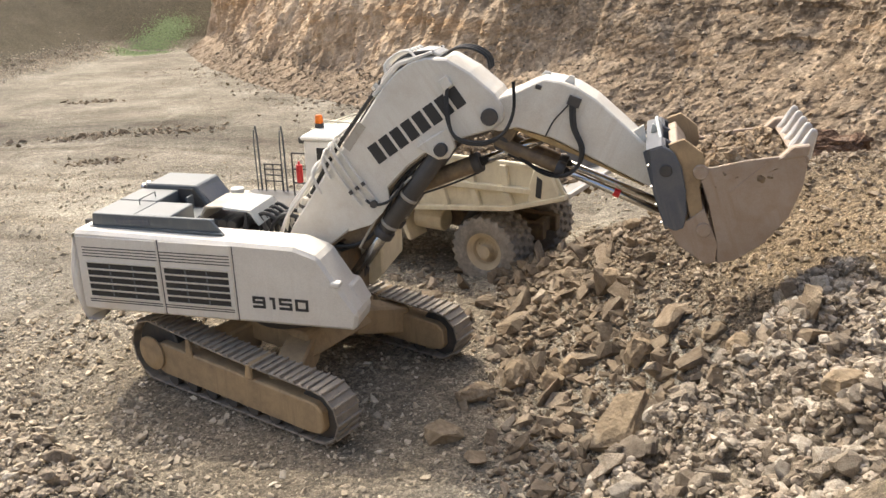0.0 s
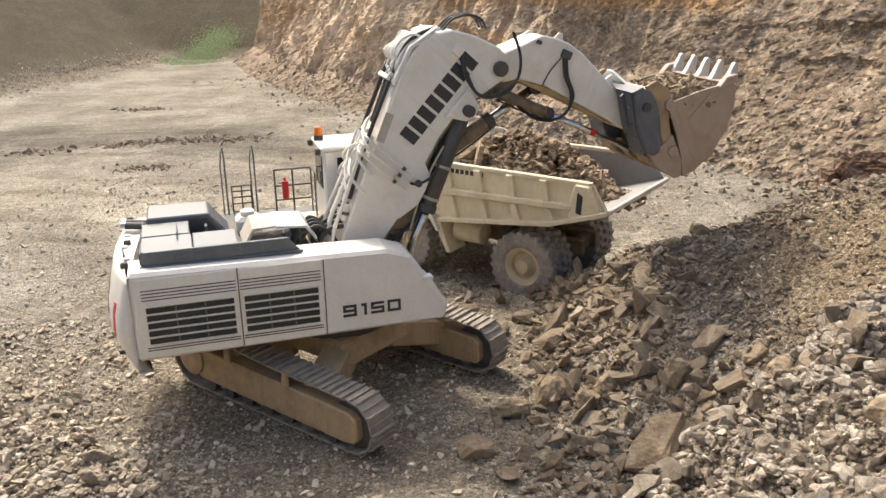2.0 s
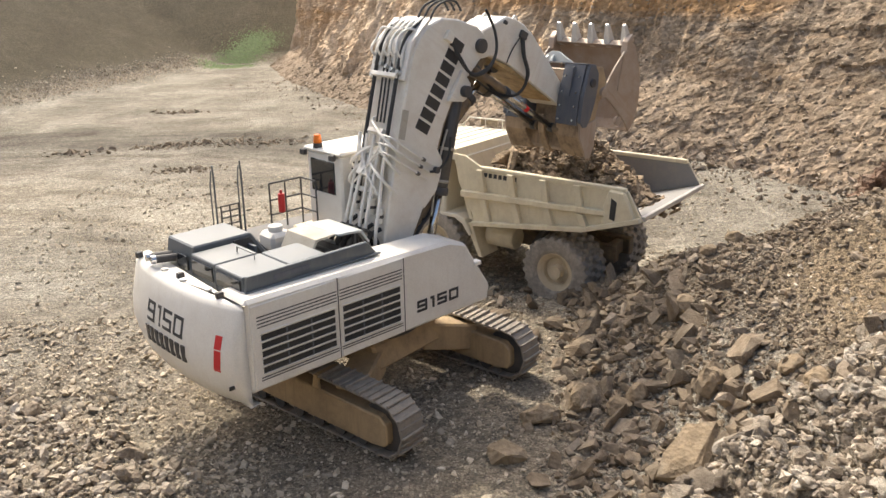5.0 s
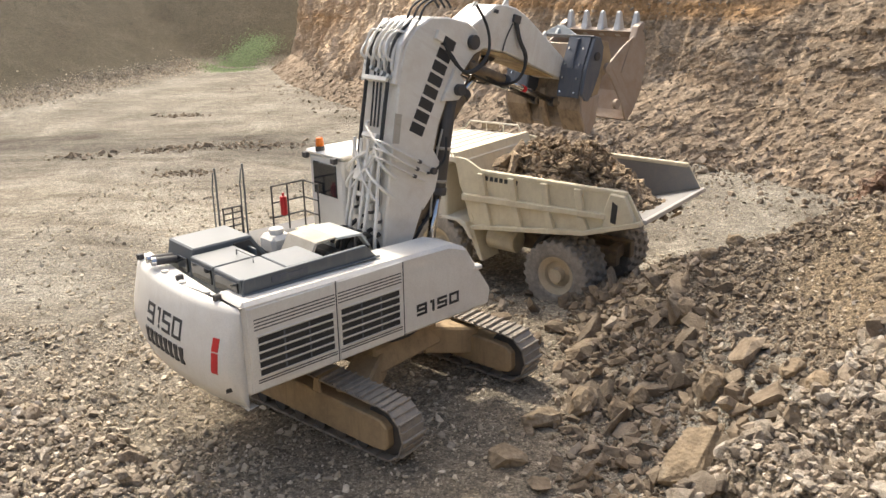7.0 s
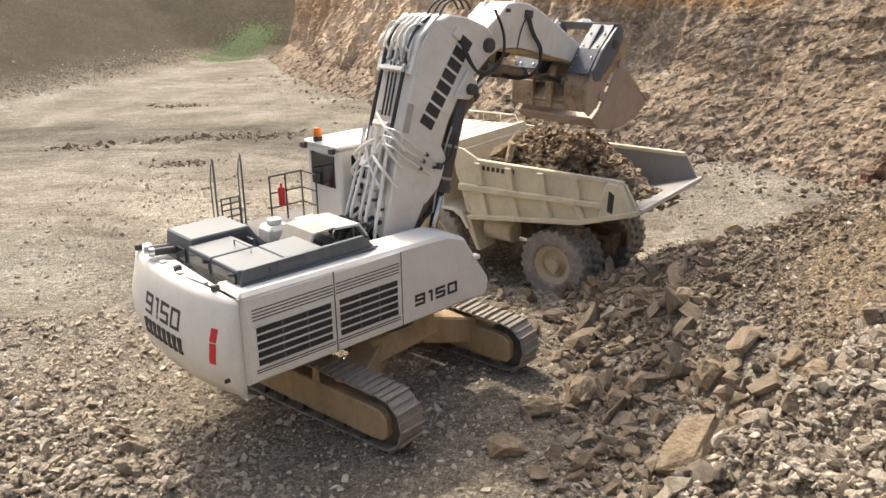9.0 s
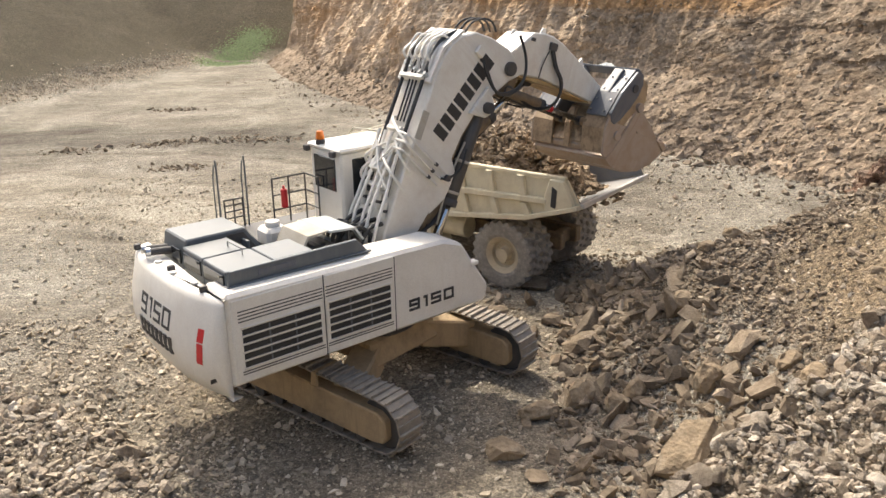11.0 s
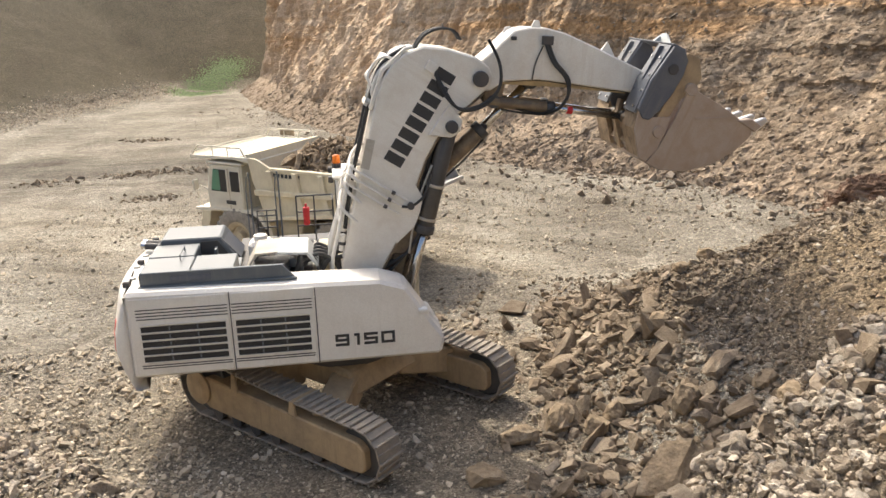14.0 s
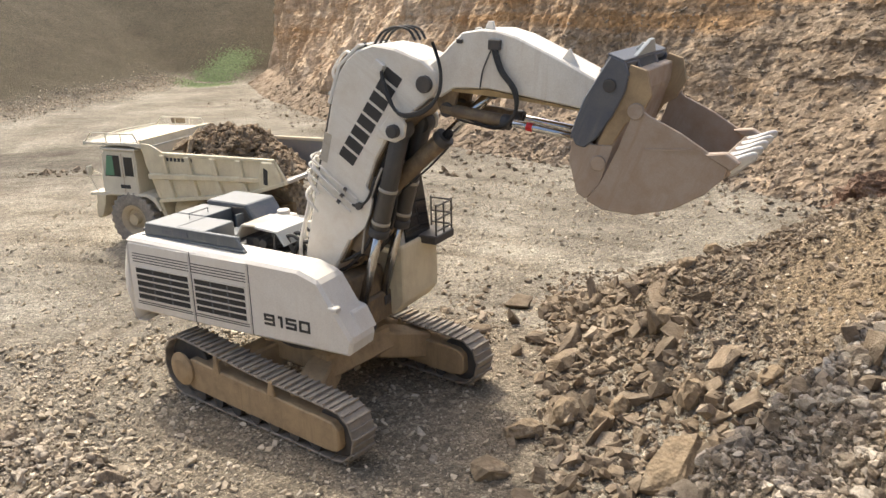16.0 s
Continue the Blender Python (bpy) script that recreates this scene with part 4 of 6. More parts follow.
# well wall and floor coloured dark for the shade of a deeper pit
part("well_wall", prism([(-3.04, 3.47), (-2.30, 3.47), (-2.68, 4.02), (-3.04, 4.02)], 0.462, 0.498), M_DARK, hood, "inner wall of the open well, darkened for the shade inside")
part("well_floor", box(-3.04, -2.16, -0.44, 0.46, 3.47, 3.50), M_DARK, hood)
part("cover_plate", box(-2.62, -2.16, -0.44, 0.36, 3.60, 3.64, 0.01), M_GREY, hood)
part("cover_sill", box(-2.14, -1.15, -1.42, -1.36, 3.5, 3.98, 0.01), M_GREY, hood)
part("cover_flange", box(-4.03, -0.9, -1.56, -1.50, 3.70, 3.735, 0.006), M_GREY, hood)
for y0, y1 in ((-1.36, -0.52), (-0.38, 0.40), (0.58, 0.98)):
    part("rear_panel", box(-4.03, -3.99, y0, y1, 3.62, 3.92, 0.01), M_GLASS, hood, "dark rear panel")
part("vent_panel", box(-3.4, -2.6, -1.515, -1.50, 3.80, 3.92, 0.005), M_BRK, hood)
part("grab_rail", tube([(-3.3, -0.72, 3.98), (-3.3, -0.72, 4.10), (-3.3, -0.1, 4.10), (-3.3, -0.1, 3.98)], 0.014, smooth=False), M_GREY, hood)
# deck coloured dark as well, for the shade down among the covers
part("deck", box(-2.7, -0.62, -1.36, 2.15, 3.425, 3.46, 0.0), M_DARK, upper)
part("cover_rim", box(-2.74, -2.68, 0.2, 1.5, 3.45, 3.9, 0.01), M_GREY, upper)
part("air_filter", box(-2.05, -1.5, 0.62, 1.2, 3.45, 3.86, 0.08), M_WHITE, upper)
part("filter_cap", rod((-1.78, 0.9, 3.86), (-1.78, 0.9, 3.98), 0.16, 18, bev=0.02), M_WHITE, upper)
part("cover_stand", box(-1.85, -1.1, -0.45, 0.25, 3.45, 3.66, 0.02), M_DARK, upper)
part("pump_lid", prism([(-2.02, 3.60), (-1.96, 3.60), (-1.76, 3.94), (-1.30, 3.97), (-1.30, 4.01), (-1.80, 3.99)], -0.62, 0.42, 0.012), M_TARP, upper, "pale dusty tan sheet over the pumps")
part("pump_hood", prism([(-1.32, 3.965), (-0.72, 3.92), (-0.52, 3.64), (-0.47, 3.66), (-0.68, 3.97), (-1.32, 4.015)], -0.70, 0.46, 0.01), M_PALE, upper, "pale grey bent hood over the pumps")
for y in (-0.62, 0.40):
    part("hood_stay", box(-0.85, -0.80, y - 0.025, y + 0.025, 3.45, 3.93), M_DARK, upper)
for k, (x, y, w) in enumerate(((-1.75, 0.62, 0.20), (-1.45, -0.30, 0.24), (-1.05, 0.10, 0.22), (-1.2, -0.45, 0.16))):
    part("pump", rod((x, y - w, 3.58), (x, y + w, 3.58), 0.11, 14, bev=0.015), (M_PALE, M_CYL)[k % 2], upper)
for k in range(5):
    part("pump_pipe", tube([(-0.95, -0.5 + 0.2 * k, 3.46), (-0.85, -0.5 + 0.2 * k, 3.72), (-0.6, -0.48 + 0.2 * k, 3.78), (-0.45, -0.45 + 0.2 * k, 3.45)], 0.05), M_CYL, upper)
for k, y in enumerate((1.62, 1.84)):
    part("exhaust_pipe", tube([(-3.9, y - 0.5, 3.74), (-4.05, y - 0.5, 3.78), (-4.44, y - 0.42, 3.80)], 0.08, seg=14), M_DARK, upper)
    part("pipe_mouth", rod((-4.38, y - 0.43, 3.797), (-4.47, y - 0.41, 3.803), 0.088, 14), M_CHROME, upper)
for y in (-1.15, 0.3, 2.05):
    part("rear_lamp", box(-4.40, -4.26, y - 0.05, y + 0.05, 3.62, 3.74, 0.015), M_DARK, upper)
for x, y in ((-4.35, 0.9), (-4.38, 0.1), (-4.3, -0.7)):
    part("lifting_lug", rod((x, y, 3.62), (x, y, 3.68), 0.07, 10), M_WHITE, upper)
for k in range(4):
    part("hydraulic_hose", tube([(-0.9 + 0.1 * k, -0.5 + 0.25 * k, 3.55), (-0.5, -0.45 + 0.25 * k, 3.85), (-0.15, -0.42 + 0.22 * k, 3.65), (0.0, -0.42 + 0.22 * k, 3.35)], 0.045), M_BLACK, upper)
# handrails and ladder gate at the left rear
for x in (-2.10, -1.40):
    b = tube([(x, 2.80, 3.35), (x, 2.78, 4.8), (x - 0.02, 2.76, 5.05)], 0.022, smooth=False)
    tube([(x - 0.10, 2.80, 3.35), (x - 0.10, 2.78, 4.6)], 0.016, b, smooth=False)
    tube([(x - 0.10, 2.78, 4.6), (x - 0.06, 2.76, 4.95)], 0.016, b, smooth=False)
    part("handrail", b, M_GREY, upper)
b = bmesh.new()
for z in (3.62, 3.78, 3.93, 4.06):
    tube([(-2.0, 2.80, z), (-1.5, 2.80, z)], 0.018, b, smooth=False)
for x in (-1.98, -1.75, -1.52):
    tube([(x, 2.80, 3.35), (x, 2.80, 4.08)], 0.018, b, smooth=False)
part("ladder_gate", b, M_DARK, upper)
b = bmesh.new()
for z in (3.75, 4.10, 4.50):
    tube([(-0.98, 2.30, z), (-0.10, 2.30, z), (-0.10, 1.7, z)], 0.02, b, smooth=False)
for x, y in ((-0.98, 2.30), (-0.55, 2.30), (-0.10, 2.30), (-0.10, 1.7)):
    tube([(x, y, 3.35), (x, y, 4.51)], 0.02, b, smooth=False)
part("guard_rail", b, M_DARK, upper)
b = rod((-0.75, 2.18, 3.80), (-0.75, 2.18, 4.25), 0.08, 14, bev=0.02)
rod((-0.75, 2.18, 4.25), (-0.75, 2.18, 4.33), 0.03, 8, bm=b)
part("fire_extinguisher", b, M_RED, upper, "red fire extinguisher")
part("walkway", box(-2.4, 1.6, 2.17, 2.90, 3.28, 3.36, 0.01), M_DARK, upper)
# the cab on the far side of the boom
cab = part("cab", prism([(0.0, 2.6), (1.60, 2.6), (1.72, 3.3), (1.45, 5.18), (0.0, 5.18)], 0.82, 2.12, 0.05), M_WHITE, upper, "white operator's cab")
part("roof", box(-0.06, 1.72, 0.76, 2.18, 5.18, 5.28, 0.04), M_WHITE, cab)
part("rear_window", box(-0.025, 0.01, 1.05, 1.96, 4.25, 5.02, 0.02), M_GLASS, cab)
part("side_window", box(0.3, 1.25, 0.805, 0.84, 3.9, 5.02, 0.02), M_GLASS, cab)
part("windscreen", prism([(1.70, 3.55), (1.73, 3.55), (1.505, 5.02), (1.475, 5.02)], 0.92, 2.02), M_GLASS, cab)
b = rod((0.05, 1.72, 5.27), (0.05, 1.72, 5.38), 0.11, 14)
part("beacon_base", b, M_DARK, cab)
part("beacon", rod((0.05, 1.72, 5.38), (0.05, 1.72, 5.58), 0.10, 16, 0.08, bev=0.02), M_ORANGE, cab, "orange beacon")
for y in (1.0, 2.1):
    part("roof_lamp", box(-0.16, -0.04, y - 0.08, y + 0.08, 5.08, 5.22, 0.02), M_DARK, cab)
b = bmesh.new()
for z in (3.72, 4.0, 4.32):
    tube([(1.60, 2.3, z), (2.15, 2.3, z), (2.15, 1.55, z)], 0.022, b, smooth=False)
for x, y in ((1.60, 2.3), (2.15, 2.3), (2.15, 1.92), (2.15, 1.55)):
    tube([(x, y, 3.55), (x, y, 4.36)], 0.022, b, smooth=False)
part("front_rail", b, M_DARK, upper)
part("front_step", box(1.55, 2.2, 1.45, 2.35, 3.42, 3.62, 0.03), M_DARK, upper)
part("cab_pedestal", prism([(-0.5, 1.9), (1.55, 1.9), (1.80, 2.2), (1.80, 3.55), (1.75, 3.60), (1.6, 3.42), (-0.5, 3.42)], 0.60, 2.2, 0.05), M_CREAM, upper, "dusty cream cab pedestal")
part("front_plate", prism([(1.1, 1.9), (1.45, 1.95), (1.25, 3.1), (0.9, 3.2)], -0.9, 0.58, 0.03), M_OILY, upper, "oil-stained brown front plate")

# the boom, in its own frame: x from the foot pin to the stick pin
BW = 0.60
b = prism([(-0.30, 0.02), (-0.10, 0.28), (0.30, 0.50), (1.77, 1.02), (3.06, 1.42), (3.75, 1.66), (4.15, 1.74), (4.50, 1.73), (4.80, 1.63), (5.14, 1.36), (5.36, 0.90),
           (5.52, 0.30), (5.50, -0.02), (5.36, -0.22), (5.10, -0.24), (4.55, -0.06), (3.95, 0.14), (3.2, 0.12), (2.5, -0.02), (1.9, -0.24), (0.66, -0.30), (-0.05, -0.34), (-0.26, -0.2)], -BW, BW, 0.035)
boom = part("boom", b, M_BOOM, excavator, "white curved box-section boom")
for y in (-BW - 0.05, BW + 0.05):
    f = math.copysign(1, y)
    part("pin", rod((BOOM_L, y - f * 0.07, 0), (BOOM_L, y + f * 0.05, 0), 0.165, 20, bev=0.015), M_DARK, boom, "dark pin cap")
    part("pin_lug", prism([(3.65, 0.35), (4.45, 0.30), (4.30, -0.10), (4.06, -0.20), (3.86, -0.10)], y - 0.05, y + 0.05, 0.02), M_BOOM, boom)
    part("pin", rod((4.06, y - 0.2, 0.03), (4.06, y + 0.2, 0.03), 0.13, 18, bev=0.015), M_DARK, boom, "dark pin cap")
    part("gusset", prism([(1.6, 0.25), (2.7, 0.18), (2.45, -0.25), (2.15, -0.36), (1.8, -0.42), (1.3, -0.28)], y - f * 0.10, y - f * 0.046, 0.002), M_BOOM, boom)
    part("bolt", rod((2.18, y, -0.1), (2.18, y + f * 0.09, -0.1), 0.08, 8), M_DARK, boom)
# the maker's name along the side, as plain leaning bars
for k in range(8):
    u, v0, v1 = 2.76 + k * 0.285, 0.49 - k * 0.004, 0.90 - k * 0.004
    part("name_bar", prism([(u, v0), (u + 0.222, v0), (u + 0.222, v1), (u, v1)], -BW - 0.008, -BW + 0.01), M_LETTER, boom, "black bar of the maker's name")
for k, dy in enumerate((-0.36, -0.12, 0.0, 0.12, 0.36)):
    r = 0.045 if abs(dy) > 0.2 else 0.022
    pts = [(1.0, dy, 0.82), (2.0, dy, 1.22), (3.06, dy, 1.56), (4.1, dy, 1.86), (4.55, dy, 1.84), (4.95, dy, 1.62)] if abs(dy) > 0.2 else [(2.6, dy, 1.36), (3.1, dy, 1.53), (3.7, dy, 1.74), (4.0, dy, 1.82)]
    part("boom_hose", tube(pts, r), M_BLACK, boom, "black hydraulic hose")
for k, (y, o) in enumerate(((-0.5, 0.0), (-0.25, 0.08), (0.0, 0.03), (0.25, 0.08), (0.5, 0.0))):
    part("steel_pipe", tube([(-0.1, y, 0.5), (0.35, y * 1.05, 0.75 + o), (0.9, y, 0.92 + o), (1.7, y * 0.9, 1.2), (2.3, y * 0.95, 1.38)], 0.042), M_WHITE, boom, "white steel hydraulic pipe")
for k, (y0, y1, x0, lift) in enumerate(((-0.55, 0.10, 1.35, 0.26), (-0.60, -0.20, 1.75, 0.22), (0.55, 0.05, 1.55, 0.28), (0.58, 0.30, 1.2, 0.24), (-0.58, 0.20, 2.1, 0.20))):
    z0 = 0.5 + 0.355 * (x0 - 0.3)
    part("bridge_pipe", tube([(x0 - 0.05, y0 * 1.08, z0 - 0.18), (x0 + 0.05, y0, z0 + lift), (x0 + 0.25, (y0 + y1) / 2, z0 + lift + 0.12), (x0 + 0.5, y1, z0 + lift + 0.08), (x0 + 0.62, y1, z0 + 0.20)], 0.036), M_WHITE, boom, "white bent steel pipe")
part("valve_bank", box(1.42, 1.95, -0.12, 0.34, 0.92, 1.20, 0.02), M_WHITE, boom, "white hydraulic valve bank")
for x, z, w0 in ((1.15, 0.92, 0.3), (1.95, 1.19, 0.42), (2.40, 1.34, 0.25), (3.55, 1.72, 0.4)):
    part("pipe_clamp", box(x - 0.05, x + 0.05, -w0, w0, z - 0.06, z + 0.08, 0.01), M_WHITE, boom)
for k, (y, x) in enumerate(((-0.42, 0.55), (-0.14, 0.7), (0.14, 0.58), (0.42, 0.72))):
    b = rod((x, y, 0.62 + 0.35 * (x - 0.5)), (x + 0.32, y, 0.80 + 0.35 * (x - 0.5)), 0.075, 12, bev=0.01)
    part("valve_block", b, M_WHITE, boom, "white hydraulic valve")
    part("valve_band", rod((x + 0.12, y, 0.69 + 0.35 * (x - 0.5)), (x + 0.18, y, 0.72 + 0.35 * (x - 0.5)), 0.09, 12), M_DARK, boom)
for k, (y0, y1) in enumerate(((-0.45, 0.30), (0.42, -0.35), (-0.2, 0.5), (0.1, -0.52))):
    part("cross_pipe", tube([(1.1 + 0.15 * k, y0, 1.02 + 0.03 * k), (1.45 + 0.12 * k, (y0 + y1) / 2, 1.22 + 0.02 * k), (2.0 + 0.1 * k, y1, 1.38)], 0.026), M_WHITE, boom, "white steel pipe")
for k in range(4):
    part("foot_hose", tube([(0.45 + 0.05 * k, -0.45 + 0.3 * k, 0.58), (0.2, -0.45 + 0.3 * k, 0.80), (-0.25, -0.42 + 0.28 * k, 0.72), (-0.5, -0.4 + 0.26 * k, 0.35)], 0.05), M_BLACK, boom, "black hydraulic hose")
for k in range(5):
    part("belly_hose", tube([(0.7, -0.5 + 0.2 * k, -0.34), (1.3, -0.52 + 0.22 * k, -0.62 - 0.08 * (k % 3)), (2.0, -0.5 + 0.2 * k, -0.52), (2.7, -0.42 + 0.18 * k, -0.08), (3.3, -0.4 + 0.18 * k, 0.04)], 0.036), M_BLACK, boom, "black hydraulic hose")
for y in (-0.42, 0.42):
    part("belly_gusset", prism([(1.0, -0.30), (2.7, -0.02), (2.3, -0.62), (1.7, -0.86), (1.25, -0.80)], y - 0.03, y + 0.03, 0.01), M_OILY, boom, "oil-stained brown plate")
for k in range(4):
    y, o = -0.42 + 0.28 * k, 0.07 * (k % 3)
    part("drop_hose", tube([(0.35, y, -0.33), (0.75, y * 1.05, -0.52 - o), (1.6, y, -0.62 - 0.6 * o), (2.4, y * 0.95, -0.36 - 0.5 * o), (3.0, y * 0.9, 0.0)], 0.040 - 0.008 * (k % 2)), (M_BLACK, M_OILY)[k % 2], boom, "black hydraulic hose")
for y in (-0.30, 0.24):
    part("channel", prism([(0.9, -0.42), (2.9, -0.16), (2.94, -0.30), (0.95, -0.60)], y - 0.07, y + 0.07, 0.01), M_MUDDY, boom, "mud-streaked brown channel")
for k in range(3):
    part("foot_valve", box(0.8 + 0.35 * k, 1.05 + 0.35 * k, -0.3, 0.3, -0.62 - 0.05 * k, -0.34, 0.02), M_OILY, boom, "oily valve block")
part("belly_plate", prism([(0.66, -0.31), (1.9, -0.25), (2.5, -0.03), (3.2, 0.11), (3.9, 0.13), (4.55, -0.07), (5.0, -0.24), (5.0, -0.26), (4.55, -0.1), (3.9, 0.1), (3.2, 0.08), (2.5, -0.07), (1.9, -0.29), (0.66, -0.35)], -BW + 0.04, BW - 0.04), M_OILY, boom, "oil-stained underside")
for k in range(3):
    x = 1.92 + 0.17 * k
    part("side_pipe", tube([(x + 0.05, -0.28, 1.34 + 0.05 * k), (x + 0.02, -BW - 0.04, 1.34 + 0.04 * k), (x, -BW - 0.06, 1.02), (x - 0.02, -BW - 0.06, 0.4), (x - 0.02, -BW - 0.05, 0.02)], 0.024), M_WHITE, boom, "white steel pipe")
    part("fitting", rod((x - 0.02, -BW - 0.06, 0.32), (x - 0.02, -BW - 0.06, 0.40), 0.042, 8), M_DARK, boom)
    if k == 1:
        part("side_feed", tube([(x - 0.02, -BW - 0.05, 0.05), (x + 0.1, -BW - 0.10, -0.12), (x + 0.45, -BW - 0.16, -0.22), (x + 0.9, -BW - 0.12, -0.10)], 0.03), M_BLACK, boom, "black hydraulic hose")
for k in range(5):
    y = -0.42 + 0.21 * k
    part("crest_hose", tube([(3.72, y, 1.68), (3.86, y, 1.80 + 0.03 * (k % 2)), (4.3, y * 0.9 + 0.04 * (k % 3), 1.86), (4.75, y * 0.8, 1.76), (5.02, y * 0.7, 1.50)], 0.036), M_WHITE, boom, "pale hydraulic hose")
    part("crest_loop", tube([(3.9, y, 1.72), (4.0, y + 0.05, 1.98), (4.3, y + 0.12, 2.02 - 0.03 * k), (4.55, y + 0.06, 1.92), (4.62, y, 1.72)], 0.03), M_WHITE, boom, "pale hydraulic hose")
    part("crest_fitting", rod((3.62 + 0.05 * k, y, 1.62), (3.62 + 0.05 * k, y, 1.82), 0.05, 8), M_PALE, boom)
for k in range(3):
    y = -0.35 + 0.2 * k
    part("loop_hose", tube([(5.00, y, 1.45), (5.35, y, 1.42), (5.62, y - 0.02, 1.22), (5.74, y, 0.95), (5.66, y, 0.72)], 0.027), M_BLACK, boom, "black looping hydraulic hose")
part("crest_guard", prism([(3.5, 1.6), (4.3, 1.78), (4.95, 1.6), (4.95, 1.66), (4.3, 1.86), (3.5, 1.68)], -0.58, 0.58, 0.01), M_WHITE, boom)
part("hose_bracket", box(4.78, 4.98, -BW - 0.10, -BW, 0.90, 1.12, 0.01), M_BOOM, boom)
# thin tan patch paints a bracket's shadow onto the boom side
part("side_plate", prism([(2.35, 1.22), (2.95, 1.42), (3.0, 1.24), (2.4, 1.04)], -BW - 0.01, -BW + 0.01, 0.004), M_TARP, boom, "tan patch for the shadow of a bracket")
for k in range(2):
    part("side_hose", tube([(4.86, -BW - 0.06, 0.92), (4.62 - 0.05 * k, -BW - 0.14, 0.55), (4.46, -BW - 0.2, 0.10 - 0.06 * k), (4.80, -BW - 0.2, -0.28 - 0.05 * k), (5.25, -BW - 0.16, -0.40), (5.66, -BW - 0.1, -0.16), (5.95, -BW - 0.02, 0.28)], 0.033), M_BLACK, boom, "black hydraulic hose")

# the stick
KW = 0.48
b = prism([(-0.24, 0.06), (-0.05, 0.30), (0.31, 0.62), (0.68, 1.00), (1.0, 1.07), (1.35, 1.08), (1.75, 1.0), (2.44, 0.74), (3.60, 0.27), (3.76, 0.10), (3.76, -0.10), (3.58, -0.2), (3.2, -0.16),
           (1.82, -0.03), (1.25, 0.02), (0.55, -0.04), (0.25, -0.24), (-0.05, -0.28), (-0.22, -0.14)], -KW, KW, 0.03)
stick = part("stick", b, M_BOOM, excavator, "white shovel stick")
part("soffit", prism([(0.5, -0.06), (1.25, 0.0), (1.82, -0.05), (3.2, -0.18), (3.2, -0.2), (1.8, -0.12), (0.5, -0.1)], -KW + 0.02, KW - 0.02), M_OCHRE, stick, "ochre oil-stained underside")
for y in (-KW - 0.04, KW + 0.04):
    part("pin", rod((STICK_L, y - 0.05, 0), (STICK_L, y + 0.05, 0), 0.19, 20, bev=0.015), M_BOOM, stick)
    part("cylinder_ear", prism([(0.10, 0.0), (0.60, 0.02), (0.52, -0.50), (0.34, -0.60), (0.18, -0.5)], y * 0.6 - 0.05, y * 0.6 + 0.05, 0.02), M_OILY, stick)
part("fin", prism([(2.60, 0.66), (2.74, 0.86), (2.95, 0.52)], -0.32, -0.26, 0.01), M_WHITE, stick)
part("lug", prism([(1.05, 1.05), (1.12, 1.22), (1.22, 1.22), (1.28, 1.05)], -0.3, -0.24, 0.01), M_WHITE, stick)
part("lug", prism([(0.55, 0.85), (0.62, 1.04), (0.72, 1.06), (0.8, 1.0)], 0.2, 0.26, 0.01), M_WHITE, stick)
for k in range(2):
    part("stick_hose", tube([(1.34 + 0.06 * k, -KW - 0.04, 0.78), (1.52 + 0.06 * k, -KW - 0.09, 0.40), (1.82 + 0.05 * k, -KW - 0.12, 0.08), (1.90, -KW - 0.1, -0.28), (1.70, -KW - 0.06, -0.58), (1.30, -0.40, -0.70), (0.8, -0.35, -0.58)], 0.036), M_BLACK, stick, "black hydraulic hose")
part("thin_hose", tube([(1.30, -KW - 0.02, 0.72), (1.16, -KW - 0.03, 0.35), (1.12, -KW - 0.03, 0.02)], 0.014), M_BLACK, stick)
part("hose_block", box(1.26, 1.50, -KW - 0.08, -KW, 0.74, 0.92, 0.01), M_DARK, stick)
part("hose_block", box(0.60, 0.72, -KW - 0.06, -KW, 0.80, 0.88, 0.01), M_DARK, stick)

# the shovel bucket: rear half on the stick, front half hinged on it
QW = 1.22
rear = part("bucket_rear", prism([(0.30, -1.30), (0.46, -1.36), (0.56, -0.6), (0.50, 0.5), (0.40, 0.80), (0.24, 0.78), (0.28, 0.3), (0.26, -0.6)], -QW, QW, 0.02), M_STEEL, excavator, "worn brown steel rear half of the shovel bucket")
for y0, y1 in ((-1.31, -1.20), (-0.60, -0.50), (0.50, 0.60), (1.20, 1.31)):
    part("bracket", prism([(-0.08, 0.92), (0.16, 0.92), (0.32, 0.76), (0.37, 0.45), (0.34, 0.05), (0.24, -0.40), (0.12, -0.64), (-0.04, -0.66), (-0.20, -0.52), (-0.22, 0.10)], y0, y1, 0.02), M_BRK, rear, "dark slate bucket bracket")
for f in (-1, 1):
    part("back_plate", prism([(-0.12, 0.90), (-0.04, 0.90), (-0.16, 0.10), (-0.15, -0.62), (-0.21, -0.62), (-0.23, 0.10)], f * 0.86 - 0.33, f * 0.86 + 0.33, 0.005), M_BRK, rear, "dark slate bolted back plate")
    for z in (0.60, 0.20, -0.15, -0.50):
        for q in (0.64, 1.08):
            x = -0.21 + 0.12 * max(0.0, z - 0.1)
            part("bolt", rod((x + 0.03, f * q, z), (x - 0.05, f * q, z), 0.03, 6), M_CHROME, rear)
    part("top_block", box(-0.06, 0.20, f * 0.86 - 0.33, f * 0.86 + 0.33, 0.80, 0.90, 0.01), M_BRK, rear)
    part("spacer_rib", prism([(-0.22, 0.82), (-0.12, 0.86), (-0.20, 0.10), (-0.25, 0.08)], f * 0.86 - 0.03, f * 0.86 + 0.03), M_BRK, rear)
